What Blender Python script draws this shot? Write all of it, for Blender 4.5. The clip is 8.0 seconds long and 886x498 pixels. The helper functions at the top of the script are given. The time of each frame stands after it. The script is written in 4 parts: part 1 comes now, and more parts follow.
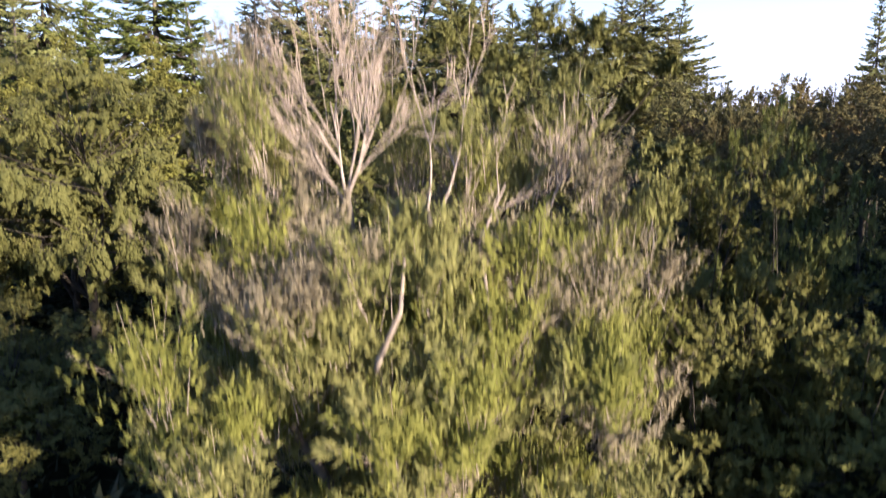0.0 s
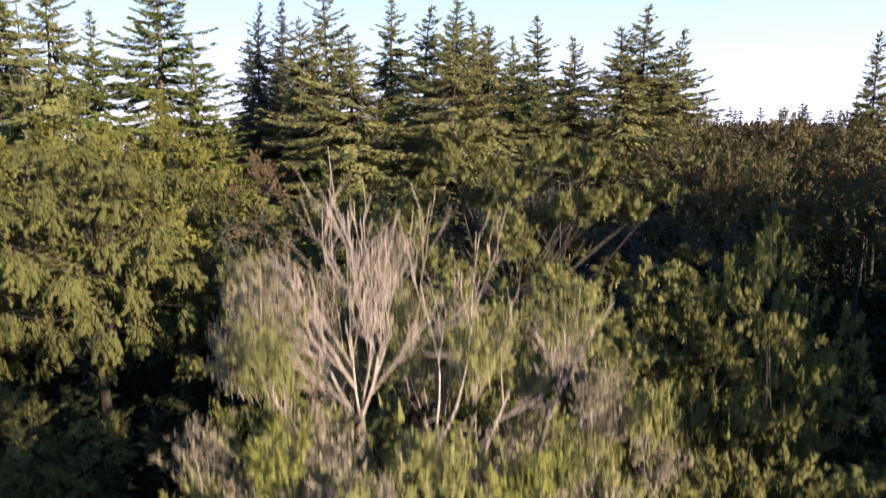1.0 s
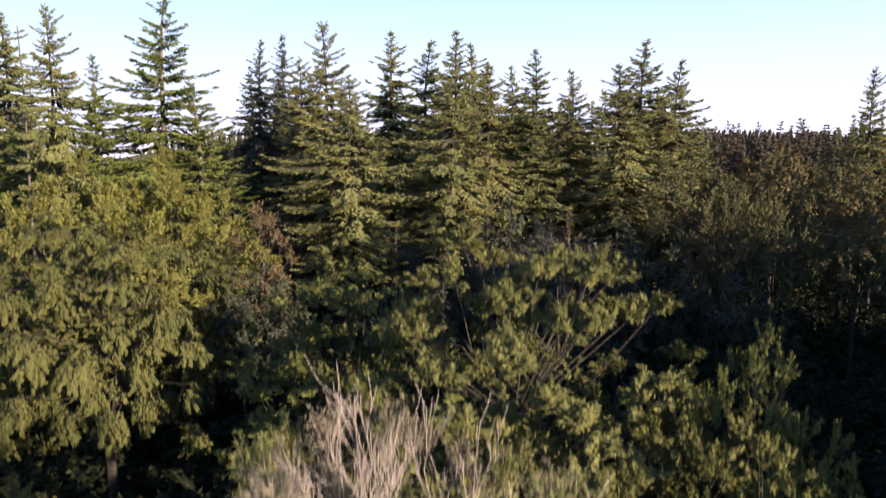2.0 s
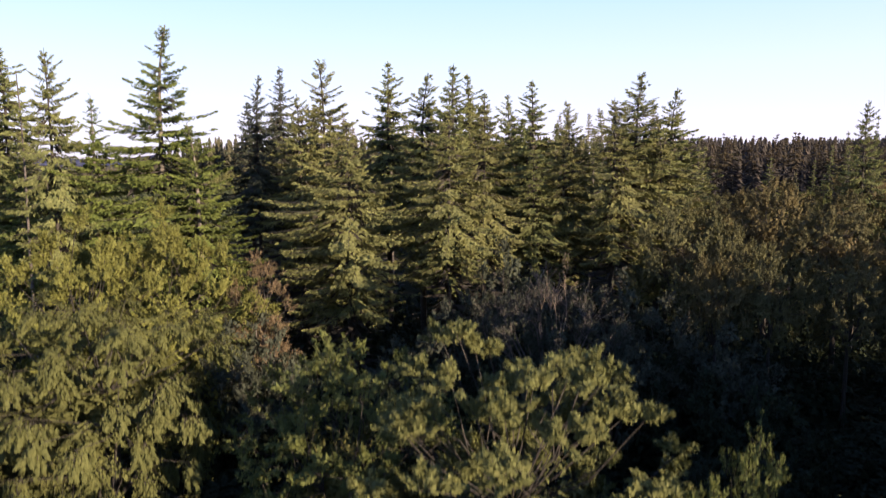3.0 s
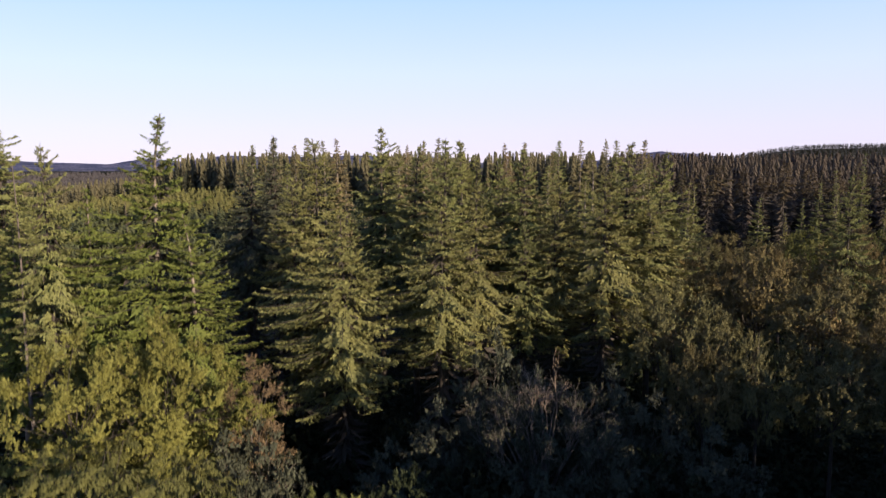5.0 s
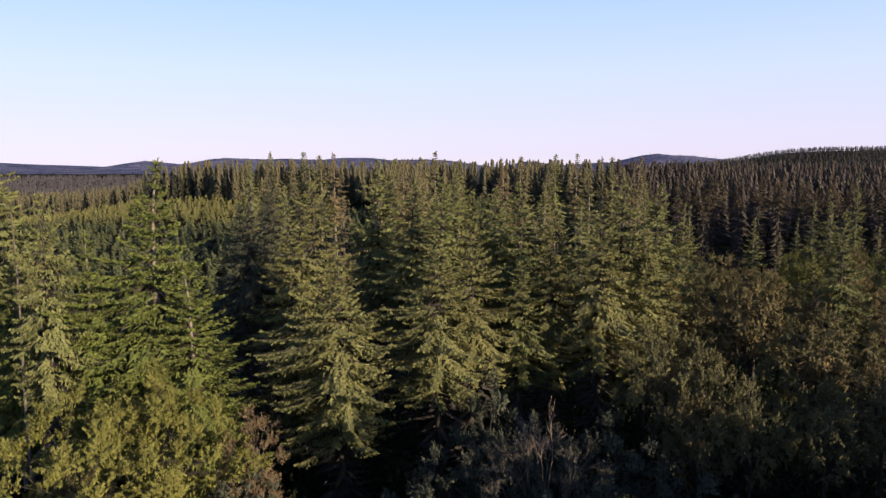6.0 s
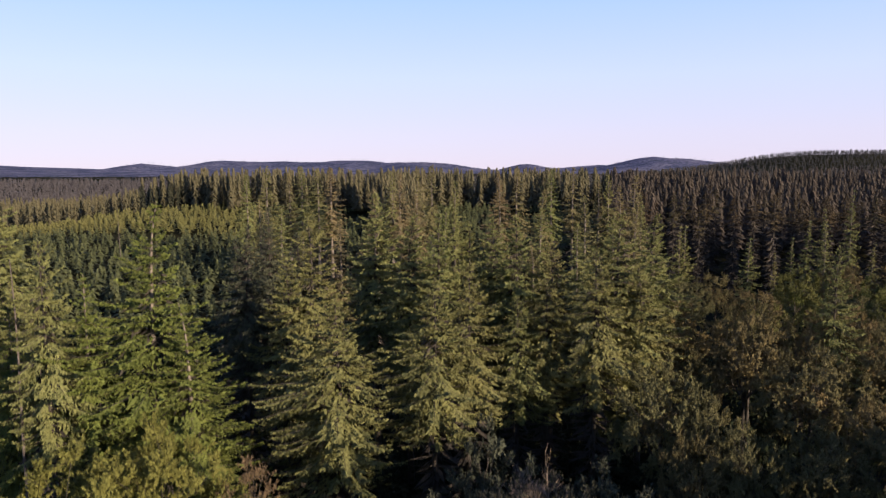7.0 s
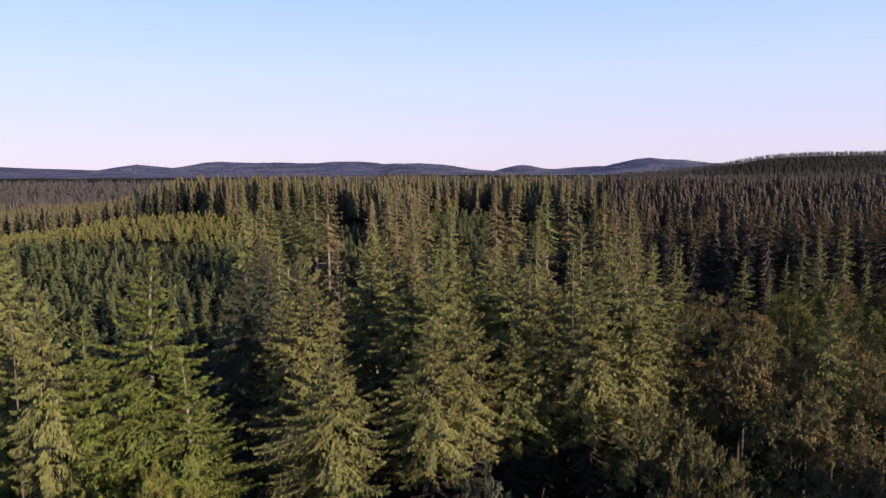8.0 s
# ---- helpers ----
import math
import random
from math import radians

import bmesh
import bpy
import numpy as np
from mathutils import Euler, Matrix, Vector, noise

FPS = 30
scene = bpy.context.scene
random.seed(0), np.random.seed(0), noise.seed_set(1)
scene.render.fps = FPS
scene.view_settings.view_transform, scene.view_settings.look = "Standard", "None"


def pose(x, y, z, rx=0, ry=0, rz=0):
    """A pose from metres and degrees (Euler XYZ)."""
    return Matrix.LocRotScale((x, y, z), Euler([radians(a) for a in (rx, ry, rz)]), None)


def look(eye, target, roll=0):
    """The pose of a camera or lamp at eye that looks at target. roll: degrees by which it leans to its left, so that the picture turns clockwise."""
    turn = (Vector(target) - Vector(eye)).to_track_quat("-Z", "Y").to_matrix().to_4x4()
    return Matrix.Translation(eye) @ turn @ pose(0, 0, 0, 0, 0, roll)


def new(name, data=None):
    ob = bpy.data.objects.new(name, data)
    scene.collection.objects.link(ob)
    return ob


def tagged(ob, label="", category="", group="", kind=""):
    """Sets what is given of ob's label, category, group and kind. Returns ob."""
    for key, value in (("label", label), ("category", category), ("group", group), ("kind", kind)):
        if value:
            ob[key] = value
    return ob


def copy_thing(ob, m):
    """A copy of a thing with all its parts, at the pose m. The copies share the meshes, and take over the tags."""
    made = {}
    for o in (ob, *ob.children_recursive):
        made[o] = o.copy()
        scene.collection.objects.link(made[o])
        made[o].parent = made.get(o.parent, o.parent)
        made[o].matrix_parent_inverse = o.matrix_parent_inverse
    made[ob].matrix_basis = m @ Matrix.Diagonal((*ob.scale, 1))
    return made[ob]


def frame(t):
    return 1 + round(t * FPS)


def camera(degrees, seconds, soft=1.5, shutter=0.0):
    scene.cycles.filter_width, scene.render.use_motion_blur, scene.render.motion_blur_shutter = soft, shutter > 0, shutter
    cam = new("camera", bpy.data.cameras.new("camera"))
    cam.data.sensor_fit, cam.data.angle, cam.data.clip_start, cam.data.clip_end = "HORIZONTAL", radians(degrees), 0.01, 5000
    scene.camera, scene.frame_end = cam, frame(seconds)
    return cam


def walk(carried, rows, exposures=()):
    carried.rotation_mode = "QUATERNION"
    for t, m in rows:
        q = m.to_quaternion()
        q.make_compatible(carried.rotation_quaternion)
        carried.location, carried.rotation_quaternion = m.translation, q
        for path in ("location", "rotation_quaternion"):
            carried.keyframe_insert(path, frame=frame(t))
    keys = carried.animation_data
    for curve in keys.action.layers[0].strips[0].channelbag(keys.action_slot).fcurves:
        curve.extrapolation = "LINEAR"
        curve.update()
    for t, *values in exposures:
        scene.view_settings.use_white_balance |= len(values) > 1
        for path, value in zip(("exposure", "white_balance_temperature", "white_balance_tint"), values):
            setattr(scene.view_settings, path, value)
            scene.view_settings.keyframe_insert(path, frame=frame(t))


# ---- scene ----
cam = camera(66.3, 8.0, soft=1.3, shutter=1.0)
METRES, EYE, TILT, LEAN, TURN = 25.0, 10.0, -7.7, 0.0, 0.0
ROWS = [
    (0.0, 0.0, 0.0, 0.0, -0.0, 0.0, 0.0),
    (0.5, -0.0023, -0.0107, 0.0559, 0.01, 0.11, -0.04),
    (1.0, -0.0045, -0.0235, 0.1214, 0.02, 0.18, -0.03),
    (1.5, -0.0054, -0.0333, 0.1784, 0.05, 0.26, 0.02),
    (2.0, -0.0065, -0.0426, 0.2388, -0.05, 0.35, 0.08),
    (3.5, -0.0051, -0.0638, 0.4206, -0.42, 0.5, 0.22),
    (4.0, -0.0044, -0.0716, 0.4868, -0.58, 0.56, 0.24),
    (4.5, -0.0038, -0.0789, 0.5441, -0.72, 0.63, 0.25),
    (6.0, -0.001, -0.1047, 0.7356, -1.11, 0.84, 0.33),
    (6.5, -0.0, -0.1112, 0.7846, -1.22, 0.95, 0.32),
    (7.0, -0.0016, -0.1208, 0.8611, -1.4, 1.02, 0.35),
    (7.5, -0.0029, -0.1282, 0.9122, -1.51, 1.05, 0.39),
    (8.0, -0.0038, -0.1386, 0.9899, -1.71, 1.06, 0.42),
]
EXPOSURES = [(0.0, 1.87, 5850, 13), (1.0, 1.6, 5980, 14), (2.0, 1.47, 6060, 15), (3.5, 1.31, 6150, 14.5), (4.5, 1.16, 6180, 14), (6.0, 1.03, 6150, 14.5), (8.0, 0.96, 6150, 15.5)]
walk(cam, [(t, pose(0, 0, EYE, TILT, LEAN, TURN) @ pose(METRES * x, METRES * y, METRES * z, 90 + pitch, roll, yaw)) for t, x, y, z, yaw, pitch, roll in ROWS], EXPOSURES)

# ---- light: low evening sun from the right and a little behind, clear sky ----
SUN_AZIMUTH, SUN_HEIGHT = 132.0, 15.0
world = bpy.data.worlds.new("evening_sky")
scene.world = world
world.use_nodes = True
wn = world.node_tree.nodes
sky = wn.new("ShaderNodeTexSky")
sky.sky_type = "NISHITA"
sky.sun_disc = False
sky.sun_elevation, sky.sun_rotation = radians(SUN_HEIGHT), radians(SUN_AZIMUTH)
sky.air_density, sky.dust_density, sky.ozone_density = 1.0, 0.0, 3.5
wn["Background"].inputs["Strength"].default_value = 0.013
world.node_tree.links.new(sky.outputs["Color"], wn["Background"].inputs["Color"])
# thin evening haze: pale lilac at the horizon, clear blue overhead
place = wn.new("ShaderNodeTexCoord")
split = wn.new("ShaderNodeSeparateXYZ")
world.node_tree.links.new(place.outputs["Generated"], split.inputs[0])
haze = wn.new("ShaderNodeValToRGB")
stops = [(0.0, (0.36, 0.315, 0.385)), (0.05, (0.36, 0.33, 0.40)), (0.13, (0.32, 0.35, 0.43)), (0.24, (0.225, 0.31, 0.43)), (0.5, (0.060, 0.108, 0.235)), (1.0, (0.030, 0.060, 0.155))]
els = haze.color_ramp.elements
while len(els) < len(stops):
    els.new(0.5)
for e, (p, c) in zip(els, stops):
    e.position, e.color = p, (*c, 1)
world.node_tree.links.new(split.outputs["Z"], haze.inputs["Fac"])
glow = wn.new("ShaderNodeBackground")
world.node_tree.links.new(haze.outputs["Color"], glow.inputs["Color"])
both = wn.new("ShaderNodeAddShader")
world.node_tree.links.new(wn["Background"].outputs[0], both.inputs[0])
world.node_tree.links.new(glow.outputs[0], both.inputs[1])
world.node_tree.links.new(both.outputs[0], wn["World Output"].inputs["Surface"])

sun = new("sun", bpy.data.lights.new("sun", "SUN"))
sun.data.energy, sun.data.angle, sun.data.color = 5.5, radians(0.6), (1.0, 0.79, 0.53)
az, el = radians(SUN_AZIMUTH), radians(SUN_HEIGHT)
to_sun = Vector((math.sin(az) * math.cos(el), math.cos(az) * math.cos(el), math.sin(el)))
sun.matrix_world = look(to_sun * 200, (0, 0, 0))


# ---- materials ----
def ramp(nt, fac, stops):
    node = nt.nodes.new("ShaderNodeValToRGB")
    els = node.color_ramp.elements
    while len(els) < len(stops):
        els.new(0.5)
    for e, (p, c) in zip(els, stops):
        e.position, e.color = p, (*c, 1)
    nt.links.new(fac, node.inputs["Fac"])
    return node.outputs["Color"]


def mixed(nt, fac, a, b, how="MIX"):
    node = nt.nodes.new("ShaderNodeMix")
    node.data_type, node.blend_type = "RGBA", how
    for socket, v in ((node.inputs[0], fac), (node.inputs[6], a), (node.inputs[7], b)):
        if isinstance(v, bpy.types.NodeSocket):
            nt.links.new(v, socket)
        elif isinstance(v, tuple):
            socket.default_value = (*v, 1)
        else:
            socket.default_value = v
    return node.outputs[2]


def noise_of(nt, scale, detail=4.0, where="Object"):
    co = nt.nodes.new("ShaderNodeTexCoord")
    node = nt.nodes.new("ShaderNodeTexNoise")
    node.inputs["Scale"].default_value, node.inputs["Detail"].default_value = scale, detail
    nt.links.new(co.outputs[where], node.inputs["Vector"])
    return node.outputs["Fac"]


def foliage(name, dark, mid, light, through_it=0.3, rough=0.7, patch=0.6, tree_tint=0.35, tint=(0.16, 0.10, 0.03), spread=0.55):
    """Leaves: colour per leaf, slow patches over the crown, a tint per tree, some light through the blade."""
    m = bpy.data.materials.new(name)
    m.use_nodes = True
    nt = m.node_tree
    nt.nodes.clear()
    out = nt.nodes.new("ShaderNodeOutputMaterial")
    geo = nt.nodes.new("ShaderNodeNewGeometry")
    info = nt.nodes.new("ShaderNodeObjectInfo")
    # a little blue in every leaf colour stands in for sky-lit shade
    dark, mid, light, tint = [(c[0], c[1], 1.14 * c[2] + 0.002) for c in (dark, mid, light, tint)]
    near = [tuple(spread * q + (1 - spread) * m for q, m in zip(c, mid)) for c in (dark, light)]
    leaf = ramp(nt, geo.outputs["Random Per Island"], [(0.0, near[0]), (0.5, mid), (1.0, near[1])])
    slow = ramp(nt, noise_of(nt, patch, 3.0), [(0.3, near[0]), (0.66, near[1])])
    col = mixed(nt, 0.4, leaf, slow)
    amount = nt.nodes.new("ShaderNodeMath")
    amount.operation = "MULTIPLY"
    nt.links.new(info.outputs["Random"], amount.inputs[0])
    amount.inputs[1].default_value = tree_tint
    col = mixed(nt, amount.outputs[0], col, tint)
    b = nt.nodes.new("ShaderNodeBsdfPrincipled")
    b.inputs["Roughness"].default_value = rough
    b.inputs["Specular IOR Level"].default_value = 0.08
    nt.links.new(col, b.inputs["Base Color"])
    tr = nt.nodes.new("ShaderNodeBsdfTranslucent")
    nt.links.new(col, tr.inputs["Color"])
    mx = nt.nodes.new("ShaderNodeMixShader")
    mx.inputs[0].default_value = through_it
    nt.links.new(b.outputs[0], mx.inputs[1])
    nt.links.new(tr.outputs[0], mx.inputs[2])
    nt.links.new(mx.outputs[0], out.inputs["Surface"])
    return m


def bark(name, dark, light, scale=6.0, rough=0.85):
    m = bpy.data.materials.new(name)
    m.use_nodes = True
    nt = m.node_tree
    b = nt.nodes["Principled BSDF"]
    b.inputs["Roughness"].default_value = rough
    n = noise_of(nt, scale, 6.0)
    nt.links.new(ramp(nt, n, [(0.3, dark), (0.7, light)]), b.inputs["Base Color"])
    bump = nt.nodes.new("ShaderNodeBump")
    bump.inputs["Strength"].default_value = 0.5
    bump.inputs["Distance"].default_value = 0.013
    nt.links.new(noise_of(nt, scale * 5, 3.0), bump.inputs["Height"])
    nt.links.new(bump.outputs[0], b.inputs["Normal"])
    return m


M_SPRUCE = foliage("spruce_needles", (0.052, 0.063, 0.022), (0.132, 0.147, 0.046), (0.248, 0.246, 0.082), 0.1, tree_tint=0.4, tint=(0.165, 0.131, 0.046))
M_SPRUCE_G = foliage("green_needles", (0.036, 0.055, 0.012), (0.090, 0.122, 0.024), (0.183, 0.206, 0.043), 0.1, tree_tint=0.25, tint=(0.15, 0.13, 0.04))
M_SPRUCE_B = foliage("stand_needles", (0.045, 0.048, 0.022), (0.124, 0.127, 0.046), (0.232, 0.203, 0.076), 0.1, tree_tint=0.5, tint=(0.185, 0.118, 0.072), patch=0.3)
# needles of the gap spruces: the gap's shade is put into the colour
M_SHADE = foliage("gap_shade_needles", (0.016, 0.024, 0.016), (0.042, 0.055, 0.032), (0.085, 0.095, 0.05), 0.05, tree_tint=0.1)
M_TALL = foliage("tall_needles", (0.038, 0.050, 0.019), (0.118, 0.135, 0.042), (0.24, 0.235, 0.08), 0.1, tree_tint=0.4, tint=(0.19, 0.15, 0.06))
# brown needles of the right-hand edge, darkened to carry its shade
M_EDGE = foliage("dimmed_edge_needles", (0.019, 0.019, 0.010), (0.051, 0.046, 0.019), (0.094, 0.079, 0.034), 0.1, tree_tint=0.6, tint=(0.083, 0.051, 0.026), patch=0.3)
M_FAR = foliage("far_needles", (0.062, 0.062, 0.031), (0.094, 0.087, 0.043), (0.128, 0.108, 0.055), 0.05, patch=0.03, tree_tint=0.0)
# dimmed copy for the right of the far wood: shade in the colour
M_DIM = foliage("dimmed_needles", (0.037, 0.032, 0.023), (0.058, 0.049, 0.034), (0.084, 0.067, 0.045), 0.05, patch=0.03, tree_tint=0.0)
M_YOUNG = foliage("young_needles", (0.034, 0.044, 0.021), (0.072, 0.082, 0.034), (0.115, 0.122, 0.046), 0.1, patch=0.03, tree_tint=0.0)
# lighter copy of the young needles: sunlight on the upper strip, painted in
M_YOUNG_LIT = foliage("lit_young_needles", (0.08, 0.085, 0.027), (0.14, 0.137, 0.042), (0.19, 0.172, 0.058), 0.1, patch=0.05, tree_tint=0.0)
# tongue of wood: its shaded face is painted into the needle colour
M_TONGUE = foliage("shade_side_needles", (0.016, 0.02, 0.012), (0.03, 0.033, 0.018), (0.055, 0.052, 0.028), 0.05, patch=0.1, tree_tint=0.0)
# near birches: leaf colour darkened to stand for shade
M_BIRCH = foliage("dimmed_birch_leaves", (0.036, 0.041, 0.013), (0.078, 0.086, 0.024), (0.132, 0.130, 0.037), 0.12, patch=0.5, tree_tint=0.3, tint=(0.095, 0.080, 0.022))
# farther birches: same leaves, lightened to stand for sun
M_BIRCH_B = foliage("lit_birch_leaves", (0.058, 0.064, 0.015), (0.122, 0.131, 0.028), (0.196, 0.190, 0.046), 0.12, patch=0.5, tree_tint=0.3, tint=(0.150, 0.125, 0.03))
M_LEAF = foliage("hedge_leaves", (0.043, 0.055, 0.016), (0.082, 0.097, 0.024), (0.147, 0.151, 0.039), 0.12, patch=0.5, tree_tint=0.4, tint=(0.162, 0.112, 0.033), spread=0.28)
M_OAK = foliage("autumn_leaves", (0.050, 0.053, 0.023), (0.094, 0.092, 0.036), (0.150, 0.140, 0.055), 0.12, patch=0.25, tree_tint=0.6, tint=(0.160, 0.108, 0.044), spread=0.28)
M_RUSTOAK = foliage("orange_leaves", (0.070, 0.056, 0.020), (0.138, 0.104, 0.034), (0.190, 0.145, 0.050), 0.12, patch=0.4, tree_tint=0.0)
M_SALLOW = foliage("sallow_leaves", (0.060, 0.073, 0.020), (0.152, 0.153, 0.044), (0.265, 0.248, 0.09), 0.2, patch=0.8, tree_tint=0.0, spread=0.6)
M_SAGE = foliage("sage_leaves", (0.027, 0.032, 0.018), (0.049, 0.055, 0.031), (0.079, 0.084, 0.049), 0.1, tree_tint=0.2, tint=(0.071, 0.057, 0.035))
M_GOLD = foliage("fresh_sallow_leaves", (0.079, 0.094, 0.020), (0.144, 0.151, 0.030), (0.216, 0.209, 0.054), 0.2, patch=0.8, tree_tint=0.0)
# undergrowth leaves: the deep shade of the hollow is put into the colour
M_BRAMBLE = foliage("bramble_shade_leaves", (0.007, 0.011, 0.005), (0.017, 0.024, 0.008), (0.036, 0.042, 0.015), 0.05, tree_tint=0.2, tint=(0.036, 0.025, 0.012))
# distant woods and scrub: haze is mixed into these three colours
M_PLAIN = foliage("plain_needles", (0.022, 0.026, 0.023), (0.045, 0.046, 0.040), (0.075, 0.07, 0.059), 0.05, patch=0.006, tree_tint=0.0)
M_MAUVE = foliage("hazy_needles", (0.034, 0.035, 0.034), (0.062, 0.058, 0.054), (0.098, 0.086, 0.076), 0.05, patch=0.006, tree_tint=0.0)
M_HAZED_SCRUB = foliage("haze_tinted_scrub", (0.041, 0.049, 0.062), (0.062, 0.068, 0.089), (0.095, 0.097, 0.115), 0.0, patch=0.004, tree_tint=0.0)
M_THORN = foliage("thorn_leaves", (0.060, 0.065, 0.020), (0.124, 0.129, 0.038), (0.196, 0.186, 0.060), 0.12, patch=0.5, tree_tint=0.2, tint=(0.117, 0.085, 0.024))
M_STRAW = foliage("straw_leaves", (0.10, 0.088, 0.05), (0.18, 0.155, 0.092), (0.27, 0.23, 0.15), 0.2, tree_tint=0.0)
M_RUST = foliage("rusty_leaves", (0.070, 0.051, 0.026), (0.135, 0.098, 0.048), (0.20, 0.143, 0.074), 0.15, tree_tint=0.0)
M_BARK = bark("dark_bark", (0.016, 0.013, 0.010), (0.050, 0.040, 0.032))
M_STEM = bark("spruce_bark", (0.07, 0.058, 0.047), (0.19, 0.16, 0.135), 3.0)
M_DEAD = bark("dead_wood", (0.16, 0.13, 0.115), (0.36, 0.30, 0.27), 7.0)
M_TWIG = bark("brown_twigs", (0.10, 0.075, 0.055), (0.23, 0.175, 0.135), 7.0)
M_GREY = bark("grey_twigs", (0.042, 0.037, 0.034), (0.12, 0.098, 0.083), 7.0)


def ground_material():
    m = bpy.data.materials.new("forest_floor")
    m.use_nodes = True
    nt = m.node_tree
    b = nt.nodes["Principled BSDF"]
    b.inputs["Roughness"].default_value = 0.95
    b.inputs["Specular IOR Level"].default_value = 0.02
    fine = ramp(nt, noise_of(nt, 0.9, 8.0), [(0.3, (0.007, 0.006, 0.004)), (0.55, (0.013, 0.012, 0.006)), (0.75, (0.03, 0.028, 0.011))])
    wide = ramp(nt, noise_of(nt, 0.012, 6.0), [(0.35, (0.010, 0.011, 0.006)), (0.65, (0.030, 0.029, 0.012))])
    nt.links.new(mixed(nt, 0.5, fine, wide), b.inputs["Base Color"])
    bump = nt.nodes.new("ShaderNodeBump")
    bump.inputs["Strength"].default_value, bump.inputs["Distance"].default_value = 0.8, 0.3
    nt.links.new(noise_of(nt, 1.5, 8.0), bump.inputs["Height"])
    nt.links.new(bump.outputs[0], b.inputs["Normal"])
    return m


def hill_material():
    """Far heath and plantation hills with darker woods and paler fields; the blue is haze put into the colour."""
    m = bpy.data.materials.new("haze_tinted_heath")
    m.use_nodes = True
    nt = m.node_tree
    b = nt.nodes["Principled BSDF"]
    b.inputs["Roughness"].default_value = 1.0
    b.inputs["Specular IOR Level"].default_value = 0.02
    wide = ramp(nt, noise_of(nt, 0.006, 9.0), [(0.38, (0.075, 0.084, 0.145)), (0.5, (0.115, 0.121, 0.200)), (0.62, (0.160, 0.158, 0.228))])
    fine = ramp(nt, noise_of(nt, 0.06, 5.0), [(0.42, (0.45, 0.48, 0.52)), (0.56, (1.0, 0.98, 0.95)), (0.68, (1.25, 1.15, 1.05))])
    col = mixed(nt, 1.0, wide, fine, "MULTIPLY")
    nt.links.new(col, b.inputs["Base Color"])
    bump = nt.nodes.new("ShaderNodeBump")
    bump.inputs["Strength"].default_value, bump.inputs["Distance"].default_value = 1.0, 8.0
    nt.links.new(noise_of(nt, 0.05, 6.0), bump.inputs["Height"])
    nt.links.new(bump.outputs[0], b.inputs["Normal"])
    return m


M_GROUND = ground_material()
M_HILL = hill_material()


# ---- mesh helpers ----
def unit(v):
    return v / np.maximum(np.linalg.norm(v, axis=1, keepdims=True), 1e-9)


def raw_mesh(name, verts, faces, material):
    """A mesh from arrays: verts (n, 3), faces (m, k)."""
    me = bpy.data.meshes.new(name)
    k = faces.shape[1]
    me.vertices.add(len(verts))
    me.vertices.foreach_set("co", np.asarray(verts, np.float32).ravel())
    me.loops.add(faces.size)
    me.loops.foreach_set("vertex_index", np.asarray(faces, np.int32).ravel())
    me.polygons.add(len(faces))
    me.polygons.foreach_set("loop_start", np.arange(0, faces.size, k, dtype=np.int32))
    me.update(calc_edges=True)
    me.materials.append(material)
    return me


def part(name, me, parent, label=""):
    ob = new(name, me)
    ob.parent = parent
    return tagged(ob, label) if label else ob


def kites(c, d, n, length, width, fold=0.15):
    """Leaf blades: a folded four-cornered kite from c along d, facing n."""
    s = unit(np.cross(d, n))
    up = unit(np.cross(s, d))
    length, width = length[:, None], width[:, None]
    mid = c + d * length * 0.45 - up * width * fold
    v = np.stack([c, mid + s * width * 0.5, c + d * length, mid - s * width * 0.5], 1).reshape(-1, 3)
    return v, np.arange(len(v)).reshape(-1, 4)


def darts(c, d, n, length, width):
    """Needle sprays: a single three-cornered blade from c along d, facing n."""
    s = unit(np.cross(d, n)) * width[:, None] * 0.5
    v = np.stack([c - s, c + s, c + d * length[:, None]], 1).reshape(-1, 3)
    return v, np.arange(len(v)).reshape(-1, 3)


def spikes(a, b, r):
    """Thin three-sided twigs from a to b, as quads that end in a blunt tip."""
    d = unit(b - a)
    s = unit(np.cross(d, np.array([0.31, 0.17, 0.93])))
    u = np.cross(d, s)
    ring = []
    for p, q in ((a, 1.0), (b, 0.35)):
        for k in range(3):
            w = 2 * math.pi * k / 3
            ring.append(p + (s * math.cos(w) + u * math.sin(w)) * r[:, None] * q)
    v = np.stack(ring, 1).reshape(-1, 3)
    base = np.arange(len(a))[:, None, None] * 6
    f = base + np.array([[0, 1, 4, 3], [1, 2, 5, 4], [2, 0, 3, 5]])[None]
    return v, f.reshape(-1, 4)


def tube(points, radii, sides=6):
    """A tapered round limb along a bent line."""
    p, r = np.asarray(points, float), np.asarray(radii, float)
    d = unit(np.gradient(p, axis=0))
    s = unit(np.cross(d, np.array([0.9, 0.35, 0.12])))
    u = np.cross(d, s)
    w = np.linspace(0, 2 * math.pi, sides, endpoint=False)
    v = p[:, None] + (s[:, None] * np.cos(w)[None, :, None] + u[:, None] * np.sin(w)[None, :, None]) * r[:, None, None]
    f = []
    for i in range(len(p) - 1):
        for k in range(sides):
            j = (k + 1) % sides
            f.append((i * sides + k, i * sides + j, (i + 1) * sides + j, (i + 1) * sides + k))
    return v.reshape(-1, 3), np.array(f)


def joined(pieces):
    vs, fs, at = [], [], 0
    for v, f in pieces:
        vs.append(v)
        fs.append(f + at)
        at += len(v)
    return np.concatenate(vs), np.concatenate(fs)


# ---- the lie of the land ----
def step(a, b, x):
    t = np.clip((x - a) / (b - a), 0, 1)
    return t * t * (3 - 2 * t)


